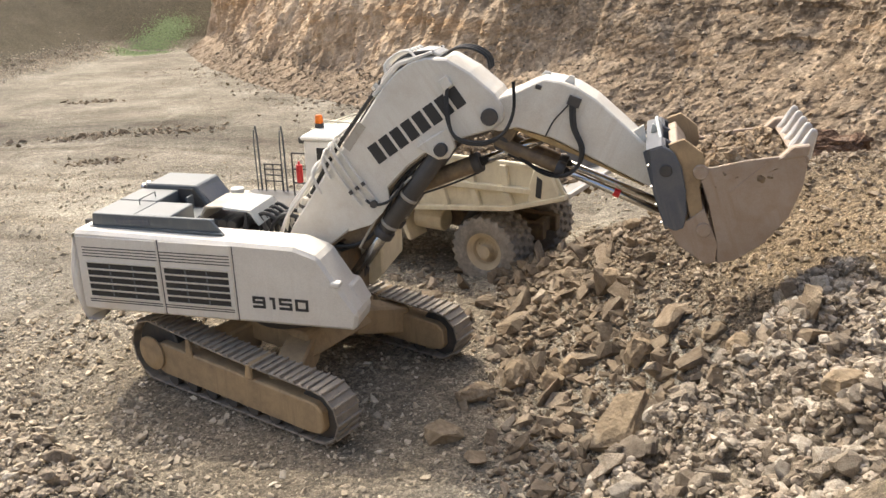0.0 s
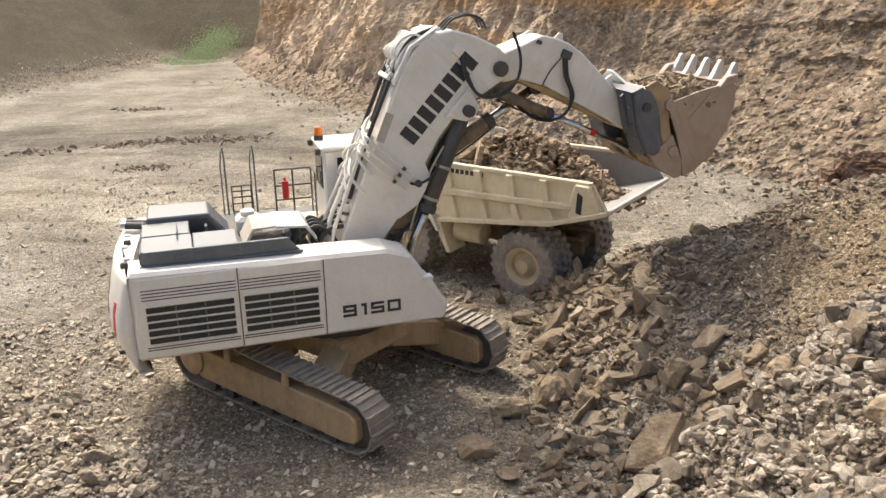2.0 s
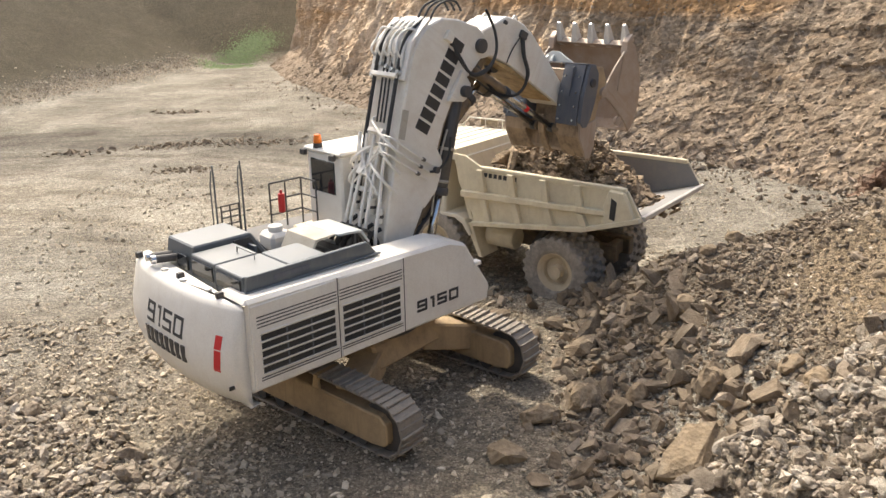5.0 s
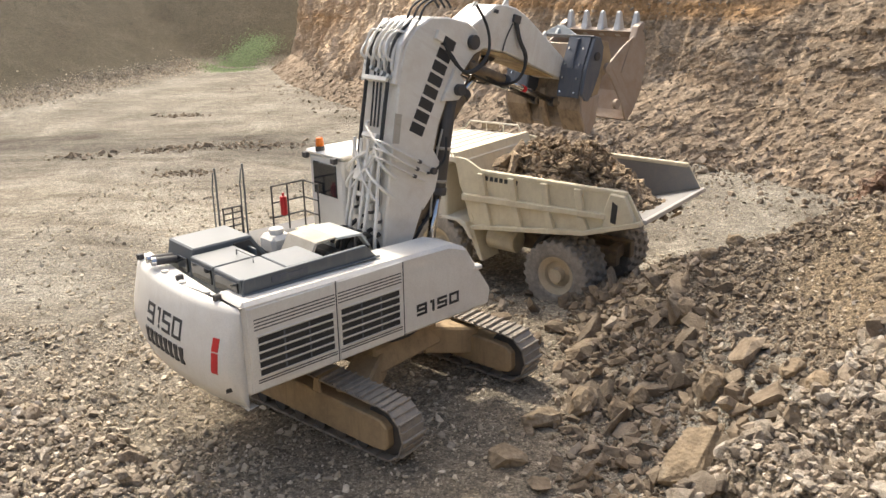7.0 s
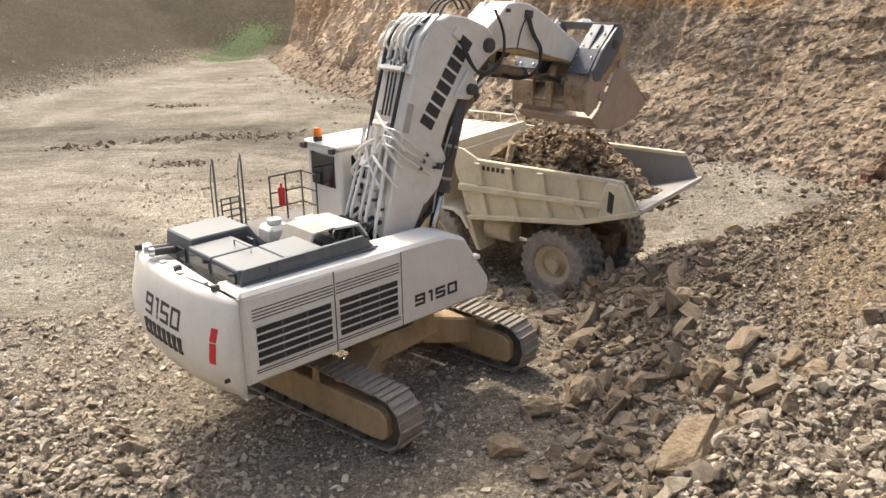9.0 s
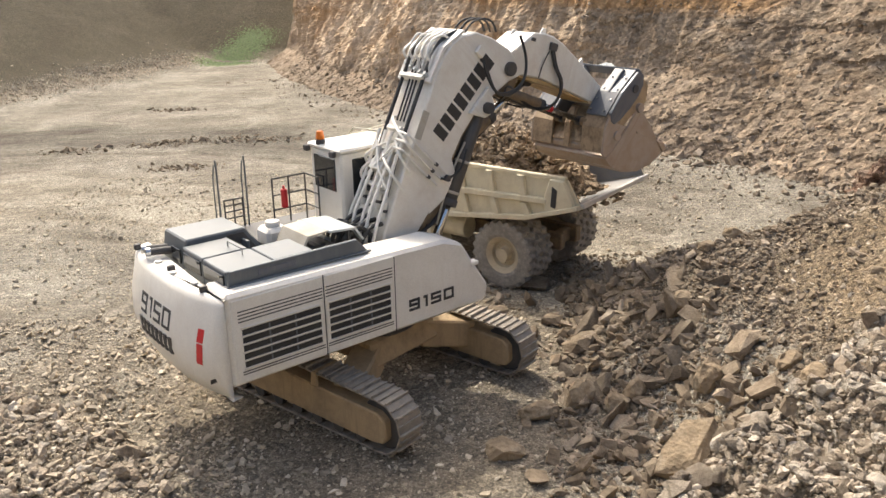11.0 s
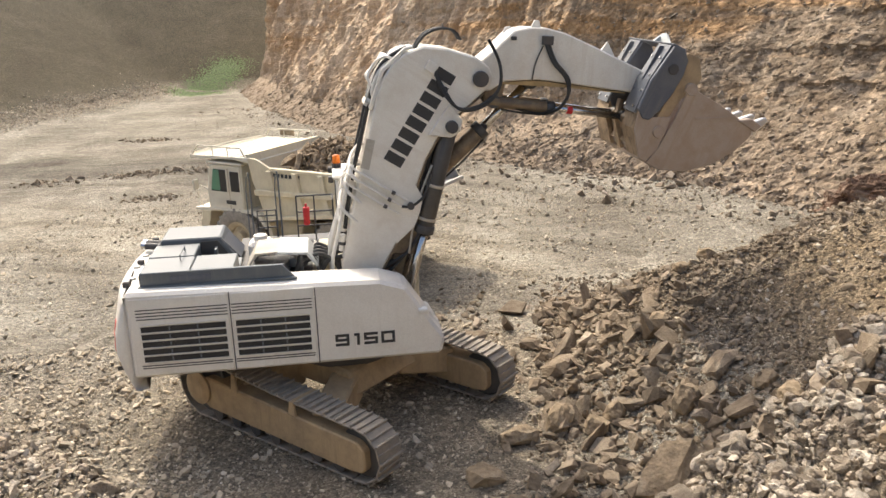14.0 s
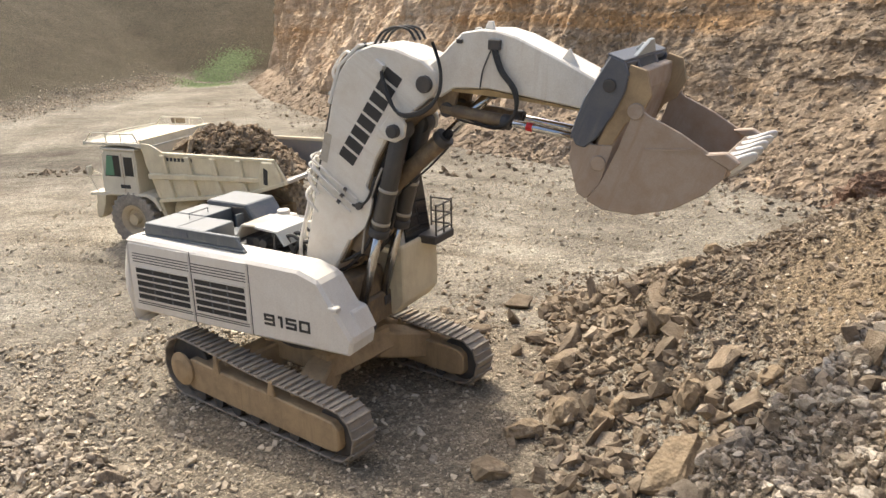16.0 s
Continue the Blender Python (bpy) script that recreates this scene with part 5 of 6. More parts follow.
part("top_wing", prism([(-0.12, 0.90), (0.18, 0.90), (0.16, 0.94), (-0.14, 0.94)], -1.30, 1.30, 0.01), M_BRK, rear)
part("top_peak", prism([(-0.62, 0.94), (0.60, 0.94), (0.12, 1.20), (-0.10, 1.20)], -0.16, -0.10, 0.008, m=Matrix.Rotation(radians(90), 4, "Z")), M_PALE, rear, "pale steel wing")
part("top_peak", prism([(-0.06, 0.935), (0.14, 0.935), (0.05, 1.10), (0.02, 1.10)], -0.04, 0.04, 0.008), M_PALE, rear, "pale steel wing")
for y in (-1.26, 1.26):
    part("pin", rod((0.10, y - 0.09, 0.48), (0.10, y + 0.09, 0.48), 0.11, 18, bev=0.01), M_DARK, rear)
    part("pin", rod((0.0, y * 0.6 - 0.25, 0.0), (0.0, y * 0.6 + 0.25, 0.0), 0.16, 18, bev=0.01), M_BOOM, rear)
    part("pin", rod((0.0, y * 0.3 - 0.22, -0.76), (0.0, y * 0.3 + 0.22, -0.76), 0.12, 18, bev=0.01), M_OILY, rear)

for f in (-1, 1):
    part("cheek", prism([(-0.17, -0.50), (0.22, -0.53), (0.55, -0.40), (0.60, -1.1), (0.47, -1.44), (0.30, -1.42), (-0.05, -0.95)], f * (QW + 0.03) - 0.03, f * (QW + 0.03) + 0.03, 0.01), M_STEEL, rear)
    part("cheek", prism([(0.26, 0.90), (0.54, 0.92), (0.78, 0.58), (0.74, 0.22), (0.58, 0.02), (0.50, -0.50), (0.28, -0.52), (0.30, 0.3)], f * 1.20 - 0.05, f * 1.20 + 0.05, 0.01), M_TFRAME, rear, "ochre stained steel cheek")
for y0, y1 in ((-QW, -0.52), (-0.10, 0.10), (0.52, QW)):
    part("back_wall", prism([(-0.18, -0.44), (-0.10, -0.44), (0.0, -0.85), (0.40, -1.36), (0.32, -1.41), (-0.08, -0.92)], y0, y1, 0.01), M_MUDDY, rear, "mud-streaked brown back of the bucket")
part("mud_wall", prism([(0.22, -0.15), (0.25, -0.15), (0.25, -1.25), (0.22, -1.25)], -QW + 0.1, QW - 0.1, 0.0), M_MUDDY, rear, "mud-streaked back of the bucket")
HINGE = Vector((0.66, 0, 0.28))
SHELL = [(0.62, 0.36), (0.86, 0.30), (1.44, 0.26), (1.95, 0.17), (2.34, 0.06), (2.36, -0.10), (2.21, -0.46), (1.86, -0.93), (1.35, -1.30), (0.82, -1.48), (0.50, -1.46), (0.60, -1.05), (0.64, -0.4)]
sh = [(x - HINGE.x, z - HINGE.z) for x, z in SHELL]
b = bmesh.new()
prism(sh, -QW - 0.06, -QW, 0.012, b)
clam = part("bucket_front", b, M_STEEL, excavator, "scoured brown steel front half of the shovel bucket")
part("side_wall", prism(sh, QW, QW + 0.06, 0.012), M_STEEL, clam)
curve = sh[4:11]
inner = [(x - 0.07 * (1 if k < 4 else 0.3), z + 0.07 * (0.2 if k < 2 else 1)) for k, (x, z) in enumerate(curve)]
part("floor_plate", prism(curve + inner[::-1], -QW, QW, 0.0), M_STEEL, clam)
for f in (-1, 1):
    part("wear_strip", prism([(sh[3][0] - 0.9, sh[3][1] - 0.42), (sh[3][0] - 0.1, sh[3][1] - 0.04), (sh[3][0] - 0.12, sh[3][1] + 0.0), (sh[3][0] - 0.92, sh[3][1] - 0.38)], f * (QW + 0.07) - 0.012, f * (QW + 0.07) + 0.012), M_STEEL, clam)
    part("hinge_boss", rod((0, f * (QW + 0.02), 0), (0, f * (QW + 0.12), 0), 0.13, 18, bev=0.01), M_STEEL, clam)
    part("hinge_boss", rod((-0.22, f * (QW + 0.02), -1.05), (-0.22, f * (QW + 0.11), -1.05), 0.13, 18, bev=0.01), M_STEEL, clam)
    part("lip_corner", prism([(1.25, -0.16), (1.74, -0.22), (1.82, -0.05), (1.55, 0.0)], f * QW - 0.10, f * QW + 0.10, 0.02), M_STEEL, clam)
part("lip", prism([(1.50, -0.14), (1.70, -0.20), (1.76, -0.30), (1.66, -0.46), (1.58, -0.42)], -QW, QW, 0.02), M_STEEL, clam)
for k in range(5):
    y = -1.08 + k * 0.54
    b = prism([(1.56, -0.40), (1.78, -0.34), (2.00, 0.08), (1.95, 0.17), (1.88, 0.14), (1.66, -0.06), (1.52, -0.16)], -0.10, 0.10, 0.03)
    for v in b.verts:
        v.co.y *= 1.0 - 0.5 * sstep(1.7, 2.0, v.co.x)
        v.co.y += y
    part("tooth", b, M_TOOTH, clam, "polished pale digging tooth")

# cylinders: barrel and rod, each keyed between its two pins
CYL = []


def cylinder(kind, y, barrel_len, rod_len, r, rr, colour):
    ba = part(kind + "_barrel", rod((0, 0, -0.12), (0, 0, barrel_len), r, 22, bev=0.02), colour, excavator, "dark hydraulic cylinder barrel")
    part("gland", rod((0, 0, barrel_len - 0.12), (0, 0, barrel_len + 0.06), r * 1.16, 22, bev=0.015), M_DARK, ba)
    part("eye", rod((0, -r * 0.8, 0), (0, r * 0.8, 0), r * 1.15, 18, bev=0.015), M_DARK, ba)
    part("feed_pipe", tube([(r + 0.03, 0, 0.2), (r + 0.05, 0, barrel_len * 0.6), (r + 0.02, 0, barrel_len - 0.05)], 0.022), M_BLACK, ba)
    if kind == "boom_cylinder":
        for z in (1.30, 2.05):
            part("band", rod((0, 0, barrel_len * z / 2.35), (0, 0, barrel_len * z / 2.35 + 0.07), r * 1.08, 22), M_TARP, ba, "dusty steel clamp band")
        for q in (-1, 1):
            part("side_pipe", tube([(r * 0.7 + 0.05, q * 0.12, 0.9), (r + 0.08, q * 0.13, 1.5), (r + 0.09, q * 0.13, 2.2), (r + 0.03, q * 0.12, barrel_len + 0.55)], 0.026), M_TARP, ba, "dusty tan pipe")
    ro = part(kind + "_rod", rod((0, 0, 0), (0, 0, rod_len), rr, 18), M_CHROME, excavator, "chromed cylinder rod")
    part("eye", rod((0, -rr * 1.1, 0), (0, rr * 1.1, 0), rr * 1.7, 18, bev=0.01), M_DARK, ro)
    for o in (ba, *ba.children, ro, *ro.children):
        shade_sharp(o)
    return ba, ro


def shade_sharp(o):
    for p in o.data.polygons:
        p.use_smooth = len(p.vertices) == 4
    return o


for f in (-1, 1):
    CYL.append(("boom", f * 0.43, *cylinder("boom_cylinder", f * 0.43, 2.35, 2.3, 0.19, 0.105, M_CYL)))
    CYL.append(("bucket", f * 0.30, *cylinder("bucket_cylinder", f * 0.30, 1.28, 2.62, 0.125, 0.075, M_OILY)))
    if f < 0:
        part("marker_band", rod((0, 0, 1.2), (0, 0, 1.32), 0.083, 16), M_RED, CYL[-1][3], "red paint band on the rod")
CYL.append(("stick", 0.0, *cylinder("stick_cylinder", 0.0, 1.75, 1.75, 0.18, 0.10, M_OILY)))

# ---- the dump truck, x forwards from the rear axle ----
truck = tagged(new("dump_truck"), "cream off-road dump truck with dusty tyres and loaded bed", "dump truck")
RAD = 1.07


def tyre_mesh():
    """One skin, with lugs raised alternately on either shoulder."""
    seg = 96
    prof = [(0.56, -0.26), (0.66, -0.30), (0.94, -0.31), (1.00, -0.28), (1.0, -0.27), (1.0, -0.03), (1.0, 0.0), (1.0, 0.03), (1.0, 0.27), (1.00, 0.28), (0.94, 0.31), (0.66, 0.30), (0.56, 0.26)]
    b = bmesh.new()
    rings = []
    for r, y in prof:
        row = []
        for k in range(seg):
            lug = (k // 2 + (1 if y > 0 else 0)) % 2 == 0
            rr = r + (0.065 if lug and r >= 0.999 and abs(y) > 0.02 else 0.0)
            a = 2 * math.pi * k / seg
            row.append(b.verts.new((rr * math.cos(a), y, rr * math.sin(a))))
        rings.append(row)
    for q, w in zip(rings, rings[1:] + rings[:1]):
        for k in range(seg):
            b.faces.new((q[k], q[(k + 1) % seg], w[(k + 1) % seg], w[k]))
    return b


def rim_mesh():
    b = lathe([(0.0, 0.10), (0.20, 0.10), (0.22, 0.05), (0.38, 0.05), (0.42, 0.16), (0.50, 0.22), (0.57, 0.27), (0.59, 0.25), (0.57, -0.2), (0.0, -0.2)], 32)
    for k in range(12):
        a = 2 * math.pi * k / 12
        rod((0.30 * math.cos(a), 0.05, 0.30 * math.sin(a)), (0.30 * math.cos(a), 0.085, 0.30 * math.sin(a)), 0.025, 6, bm=b)
    return b


tm = part("tyre", tyre_mesh(), M_TYRE).data
rm = part("rim", rim_mesh(), M_RIM).data
for o in [o for o in scene.objects if o.name.split(".")[0] in ("tyre", "rim") and o.parent is None]:
    bpy.data.objects.remove(o)
wheels = []


def wheel(x, y, f, rings=1):
    hub = part("wheel", rod((0, -0.28, 0), (0, 0.28, 0), 0.2, 16), M_RIM, truck)
    for k in range(rings):
        off = -0.66 * k * f
        for name, me in (("tyre", tm), ("rim", rm)):
            o = new(name, me)
            o.parent = hub
            o.matrix_basis = Matrix.Translation((0, off, 0)) @ Matrix.Rotation(0 if f > 0 else math.pi, 4, "Z")
            tagged(o, "dusty deep-lugged tyre" if name == "tyre" else "dirty cream wheel rim")
    hub.matrix_basis = pose(x, y, RAD)
    wheels.append((hub, x, y))


wheel(0, 1.78, 1, 2), wheel(0, -1.78, -1, 2), wheel(4.36, 1.76, 1), wheel(4.36, -1.76, -1)
b = box(-1.2, 5.4, -0.62, -0.34, 1.05, 1.55, 0.03)
box(-1.2, 5.4, 0.34, 0.62, 1.05, 1.55, 0.03, b)
for x in (-1.0, 1.6, 3.2):
    box(x, x + 0.25, -0.6, 0.6, 1.1, 1.5, 0.02, b)
rod((0, -1.1, RAD), (0, 1.1, RAD), 0.33, 20, bm=b)
rod((4.36, -1.3, RAD), (4.36, 1.3, RAD), 0.16, 14, bm=b)
part("chassis", b, M_OILY, truck, "dusty brown chassis rails")
part("fuel_tank", rod((1.75, 1.25, 1.45), (2.75, 1.25, 1.45), 0.36, 22, bev=0.03), M_CREAM, truck)
part("air_tank", rod((1.75, -1.25, 1.45), (2.75, -1.25, 1.45), 0.36, 22, bev=0.03), M_CREAM, truck)
for f in (-1, 1):
    part("hoist", rod((1.4, f * 0.8, 1.2), (0.6, f * 0.8, 2.3), 0.13, 14), M_DARK, truck)

bed = part("dump_bed", prism([(2.95, 2.02), (-0.95, 2.42), (-2.66, 2.95), (-2.64, 3.05), (-0.95, 2.55), (2.9, 2.16)], -2.04, 2.04, 0.01), M_CREAM, truck, "dented cream dump bed")
part("floor_liner", prism([(2.88, 2.17), (-0.95, 2.56), (-2.62, 3.06), (-2.62, 3.075), (-0.95, 2.575), (2.88, 2.185)], -2.0, 2.0), M_LINER, bed, "scoured grey bed floor")
part("tail_lip", prism([(-2.60, 2.93), (-2.72, 2.98), (-2.70, 3.09), (-2.58, 3.08)], -2.1, 2.1, 0.012), M_TOOTH, bed, "bright worn steel lip")
for f in (-1, 1):
    y = f * 2.08
    part("side_wall", prism([(2.70, 1.94), (-0.95, 2.40), (-2.66, 2.95), (-2.52, 3.12), (-2.18, 3.70), (2.53, 3.75), (3.12, 4.03), (3.52, 4.05), (3.36, 3.2)], y - 0.04, y + 0.04, 0.01), M_CREAM, bed)
    part("side_liner", prism([(2.75, 2.2), (-0.95, 2.58), (-2.56, 3.08), (-2.16, 3.68), (2.50, 3.70), (3.1, 3.95), (3.3, 3.2)], y - f * 0.055 - 0.006, y - f * 0.055 + 0.006), M_LINER, bed, "scoured grey bed side")
    part("top_rail", box(-2.14, 2.55, y - 0.05, y + 0.09, 3.655, 3.78, 0.02), M_CREAM, bed)
    part("middle_rail", prism([(3.2, 2.78), (-1.6, 2.96), (-1.6, 3.12), (3.2, 2.98)], y + f * 0.09 - 0.10, y + f * 0.09 + 0.10, 0.02), M_CREAM, bed)
    part("bottom_rail", prism([(2.78, 1.93), (-0.95, 2.40), (-2.62, 2.94), (-2.58, 3.06), (-0.95, 2.54), (2.78, 2.06)], y + f * 0.10 - 0.12, y + f * 0.10 + 0.12, 0.012), M_CREAM, bed)
    for k in range(4):
        x = 2.15 - k * 1.08
        z0 = 2.0 + (2.7 - x) * 0.125
        part("rib", prism([(x - 0.05, z0), (x + 0.17, z0), (x + 0.39, 2.90), (x + 0.17, 2.90)], y + f * 0.07 - 0.10, y + f * 0.07 + 0.10, 0.02), M_CREAM, bed)
        part("rib", prism([(x + 0.16, 3.02), (x + 0.38, 3.02), (x + 0.50, 3.68), (x + 0.28, 3.68)], y + f * 0.06 - 0.10, y + f * 0.06 + 0.10, 0.02), M_CREAM, bed)
    part("rear_post", prism([(-1.50, 2.62), (-2.46, 2.96), (-2.42, 3.10), (-2.12, 3.68), (-1.68, 3.70), (-1.52, 3.2)], y + f * 0.09 - 0.08, y + f * 0.09 + 0.08, 0.035), M_CREAM, bed)
    for k in range(7):                                   # maker's name as plain bars
        part("name_bar", prism([(2.42 - k * 0.17, 3.47), (2.31 - k * 0.17, 3.47), (2.30 - k * 0.17, 3.60), (2.41 - k * 0.17, 3.60)], y + f * 0.045 - 0.006, y + f * 0.045 + 0.006), M_LETTER, bed, "black bar of the maker's name")
# flat black patches give the shade inside the rear posts' slots
for f in (-1, 1):
    part("rear_slot", prism([(-1.74, 2.92), (-1.90, 2.88), (-1.94, 3.40), (-1.78, 3.50)], f * 2.255 - 0.006, f * 2.255 + 0.006), M_BLACK, bed, "black patch for the shade in the slot of the rear post")
part("front_wall", prism([(2.88, 2.05), (3.02, 2.05), (3.66, 4.16), (3.52, 4.16)], -2.05, 2.05, 0.01), M_CREAM, bed)
part("canopy", prism([(3.40, 3.86), (3.55, 4.02), (4.2, 4.03), (6.25, 3.98), (6.25, 3.88), (4.2, 3.92), (3.6, 3.84)], -2.06, 2.06, 0.015), M_CREAMW, bed, "pale dusty canopy over the cab")
for k in range(6):
    x = 3.9 + k * 0.42
    part("canopy_rib", box(x, x + 0.07, -2.0, 2.0, 3.985 - 0.024 * (x - 4.2), 4.055 - 0.024 * (x - 4.2), 0.01), M_CREAMW, bed)
for f in (-1, 1):
    b = tube([(3.7, f * 2.0, 4.0), (3.9, f * 2.0, 4.34), (5.9, f * 2.0, 4.32), (6.2, f * 2.0, 3.98)], 0.03, smooth=False)
    for x in (4.5, 5.2):
        tube([(x, f * 2.0, 4.0), (x, f * 2.0, 4.33)], 0.022, b, smooth=False)
    part("canopy_rail", b, M_CREAMW, bed)
part("rail_board", box(4.7, 5.4, -2.015, -1.985, 4.10, 4.30, 0.005), M_BOULDER, bed, "faded orange board")
part("canopy_rail", tube([(6.15, -2.0, 4.05), (6.18, 0, 4.12), (6.15, 2.0, 4.05)], 0.022, smooth=False), M_CREAMW, bed)
part("canopy_lip", box(6.22, 6.28, -2.06, 2.06, 3.86, 4.02, 0.015), M_CREAMW, bed)

cabin = part("truck_cab", prism([(3.95, 1.95), (5.62, 1.95), (5.66, 2.65), (5.42, 3.72), (3.95, 3.72)], 0.55, 2.02, 0.05), M_CREAMW, truck, "pale cream truck cab")
part("cab_roof", box(3.88, 5.50, 0.50, 2.08, 3.72, 3.80, 0.02), M_CREAMW, cabin)
part("side_window", prism([(4.66, 2.72), (5.42, 2.72), (5.25, 3.52), (4.66, 3.52)], 2.015, 2.035), M_GLASS, cabin)
part("side_window", prism([(4.06, 2.76), (4.48, 2.76), (4.48, 3.48), (4.06, 3.48)], 2.015, 2.035), M_GLASS, cabin)
part("window_panel", prism([(4.98, 2.76), (5.40, 2.76), (5.25, 3.50), (4.98, 3.50)], 2.03, 2.042), M_GREEN, cabin, "green panel behind the window")
for x0, x1 in ((4.60, 4.66), (5.42, 5.48), (4.0, 4.06), (4.48, 4.54)):
    part("window_frame", box(x0, x1, 2.01, 2.05, 2.70, 3.56, 0.008), M_CREAMW, cabin)
part("windscreen", prism([(5.645, 2.75), (5.675, 2.75), (5.46, 3.6), (5.43, 3.6)], 0.65, 1.92), M_GLASS, cabin)
part("door_number_bar", box(4.30, 4.75, 2.022, 2.034, 2.28, 2.42), M_LETTER, cabin, "dark number bar")
part("door_seam", box(4.56, 4.58, 2.018, 2.026, 2.0, 3.6), M_TFRAME, cabin)
part("engine_hood", prism([(3.6, 1.5), (5.85, 1.5), (5.9, 2.25), (5.6, 2.45), (3.6, 2.45)], -1.2, 0.5, 0.05), M_CREAM, truck)
for f in (-1, 1):
    part("fender", prism([(2.95, 1.55), (3.2, 2.02), (3.5, 2.12), (5.50, 2.10), (6.3, 2.02), (6.3, 1.92), (5.55, 1.94), (5.2, 2.0), (3.6, 2.0), (3.3, 1.85), (3.05, 1.5)], f * 1.45 - 0.6, f * 1.45 + 0.6, 0.02), M_CREAMW, truck)
    part("mudguard_front", prism([(5.55, 1.95), (6.0, 1.95), (6.02, 1.15), (5.80, 1.15), (5.62, 1.6)], f * 1.45 - 0.6, f * 1.45 + 0.6, 0.02), M_CREAM, truck)
    part("steps", prism([(3.0, 1.9), (3.25, 1.9), (2.75, 0.85), (2.6, 0.85)], f * 1.5 - 0.45, f * 1.5 + 0.45, 0.02), M_CREAM, truck)
    part("grab_handle", tube([(5.9, f * 2.0, 2.05), (6.25, f * 2.0, 2.7), (6.0, f * 2.0, 2.85), (5.6, f * 2.0, 2.75)], 0.022, smooth=False), M_CREAMW, truck)
    part("mirror", box(5.95, 6.05, f * 2.2 - 0.12, f * 2.2 + 0.12, 2.75, 3.1, 0.02), M_CREAMW, truck)
part("bumper", box(5.95, 6.2, -1.95, 1.95, 1.0, 1.6, 0.04), M_CREAM, truck)


def mound(n, cx, cy, rx, ry, z0, h, seed, big=0.34):
    rng = random.Random(seed)
    out = []
    for _ in range(n):
        a, r = rng.uniform(0, 6.283), math.sqrt(rng.random())
        x, y = cx + rx * r * math.cos(a), cy + ry * r * math.sin(a)
        top = z0 + h * (1 - r ** 2.0) * (0.85 + 0.3 * noise.noise(Vector((x * 1.3, y * 1.3, seed))))
        s = min(big, 0.035 + rng.expovariate(15))
        out.append((x, y, top - 0.3 * s - (0.0 if rng.random() < 0.75 else rng.random() * 0.3), s))
    return out


def dome(rx, ry, z0, h, cx, cy, seed):
    """The packed earth inside a mound, as big lumps."""
    rng = random.Random(seed)
    return [(cx + rx * 0.62 * u, cy + ry * 0.62 * v, z0 + h * 0.25, 0.55) for u in np.linspace(-1, 1, 7) for v in np.linspace(-1, 1, 5) if u * u + v * v < 1.4]


load = stones("rock_load", mound(3000, 0.9, 0.0, 2.7, 1.9, 2.95, 1.6, 11, 0.26) + [(2.45, 1.15, 3.85, 0.42), (2.55, 0.3, 3.9, 0.48), (2.0, 1.25, 3.75, 0.38), (1.3, -0.6, 4.35, 0.4), (2.2, -0.7, 4.0, 0.45)] + dome(2.6, 1.9, 2.6, 1.3, 0.9, 0, 4) + mound(160, -1.7, 0.1, 0.9, 1.5, 2.72, 0.35, 12, 0.2),
              M_LOAD, "heap of dark earth and rock in the truck bed", "rock load", 14)
clumps = []
for k in range(8):
    clumps.append(stones("earth_clump", mound(110, 0, 0, 0.56, 0.42, -0.22, 0.50, 30 + k, 0.17) + [(0.0, 0.0, -0.10, 0.34), (0.2, 0.1, -0.1, 0.26), (-0.2, -0.1, -0.1, 0.26)],
                         M_LOAD, "clump of brown earth and stones from the shovel", "earth", 40 + k))

# ---- boulders and growth ----
build_rocks()
for x, y, size, turned, seed, label in (
        (6.02, -4.40, (0.98, 0.60, 0.46), (24, -24, 38), 3, "large ochre boulder lying against the stone heap"),
        (7.55, -1.65, (0.36, 0.32, 0.46), (10, 20, 30), 6, "upright ochre rock on the muck slope"),
        (4.53, -1.93, (0.46, 0.36, 0.38), (5, -22, 60), 8, "split tan boulder with a pale face"),
        (5.27, -2.32, (0.33, 0.30, 0.30), (0, 10, 20), 9, "blocky tan boulder in the rubble"),
        (5.85, -1.80, (0.36, 0.26, 0.30), (8, -10, 35), 16, "angular ochre block in the rubble"),
        (2.56, -3.72, (0.46, 0.38, 0.24), (6, 8, 15), 10, "flat brown boulder on the pit floor"),
        (3.50, -2.40, (0.50, 0.32, 0.26), (0, 5, 10), 15, "brown boulder at the foot of the muck"),
        (7.95, -5.10, (0.36, 0.30, 0.26), (0, 0, 60), 11, "smooth pale boulder on top of the stone heap"),
        (10.85, 4.74, (0.30, 0.28, 0.28), (0, 25, 10), 12, "dark block on the crest of the rubble"),
        (9.87, 4.30, (0.32, 0.24, 0.22), (0, 5, 30), 17, "pale block on the crest of the rubble"),
        (9.71, -1.15, (0.42, 0.26, 0.22), (0, -8, 25), 18, "reddish slab on the muck slope"),
        (8.38, 2.05, (0.45, 0.34, 0.30), (4, 12, 50), 19, "grey-brown block under the shovel"),
        (8.45, -7.45, (0.48, 0.36, 0.32), (0, 15, 20), 20, "ochre boulder among the heap stones")):
    boulder(x, y, height(x, y, False) + 0.5 * size[2], size, turned, seed, label)
outcrop(19.0, 8.5, 1.4, (0, 6, -32))


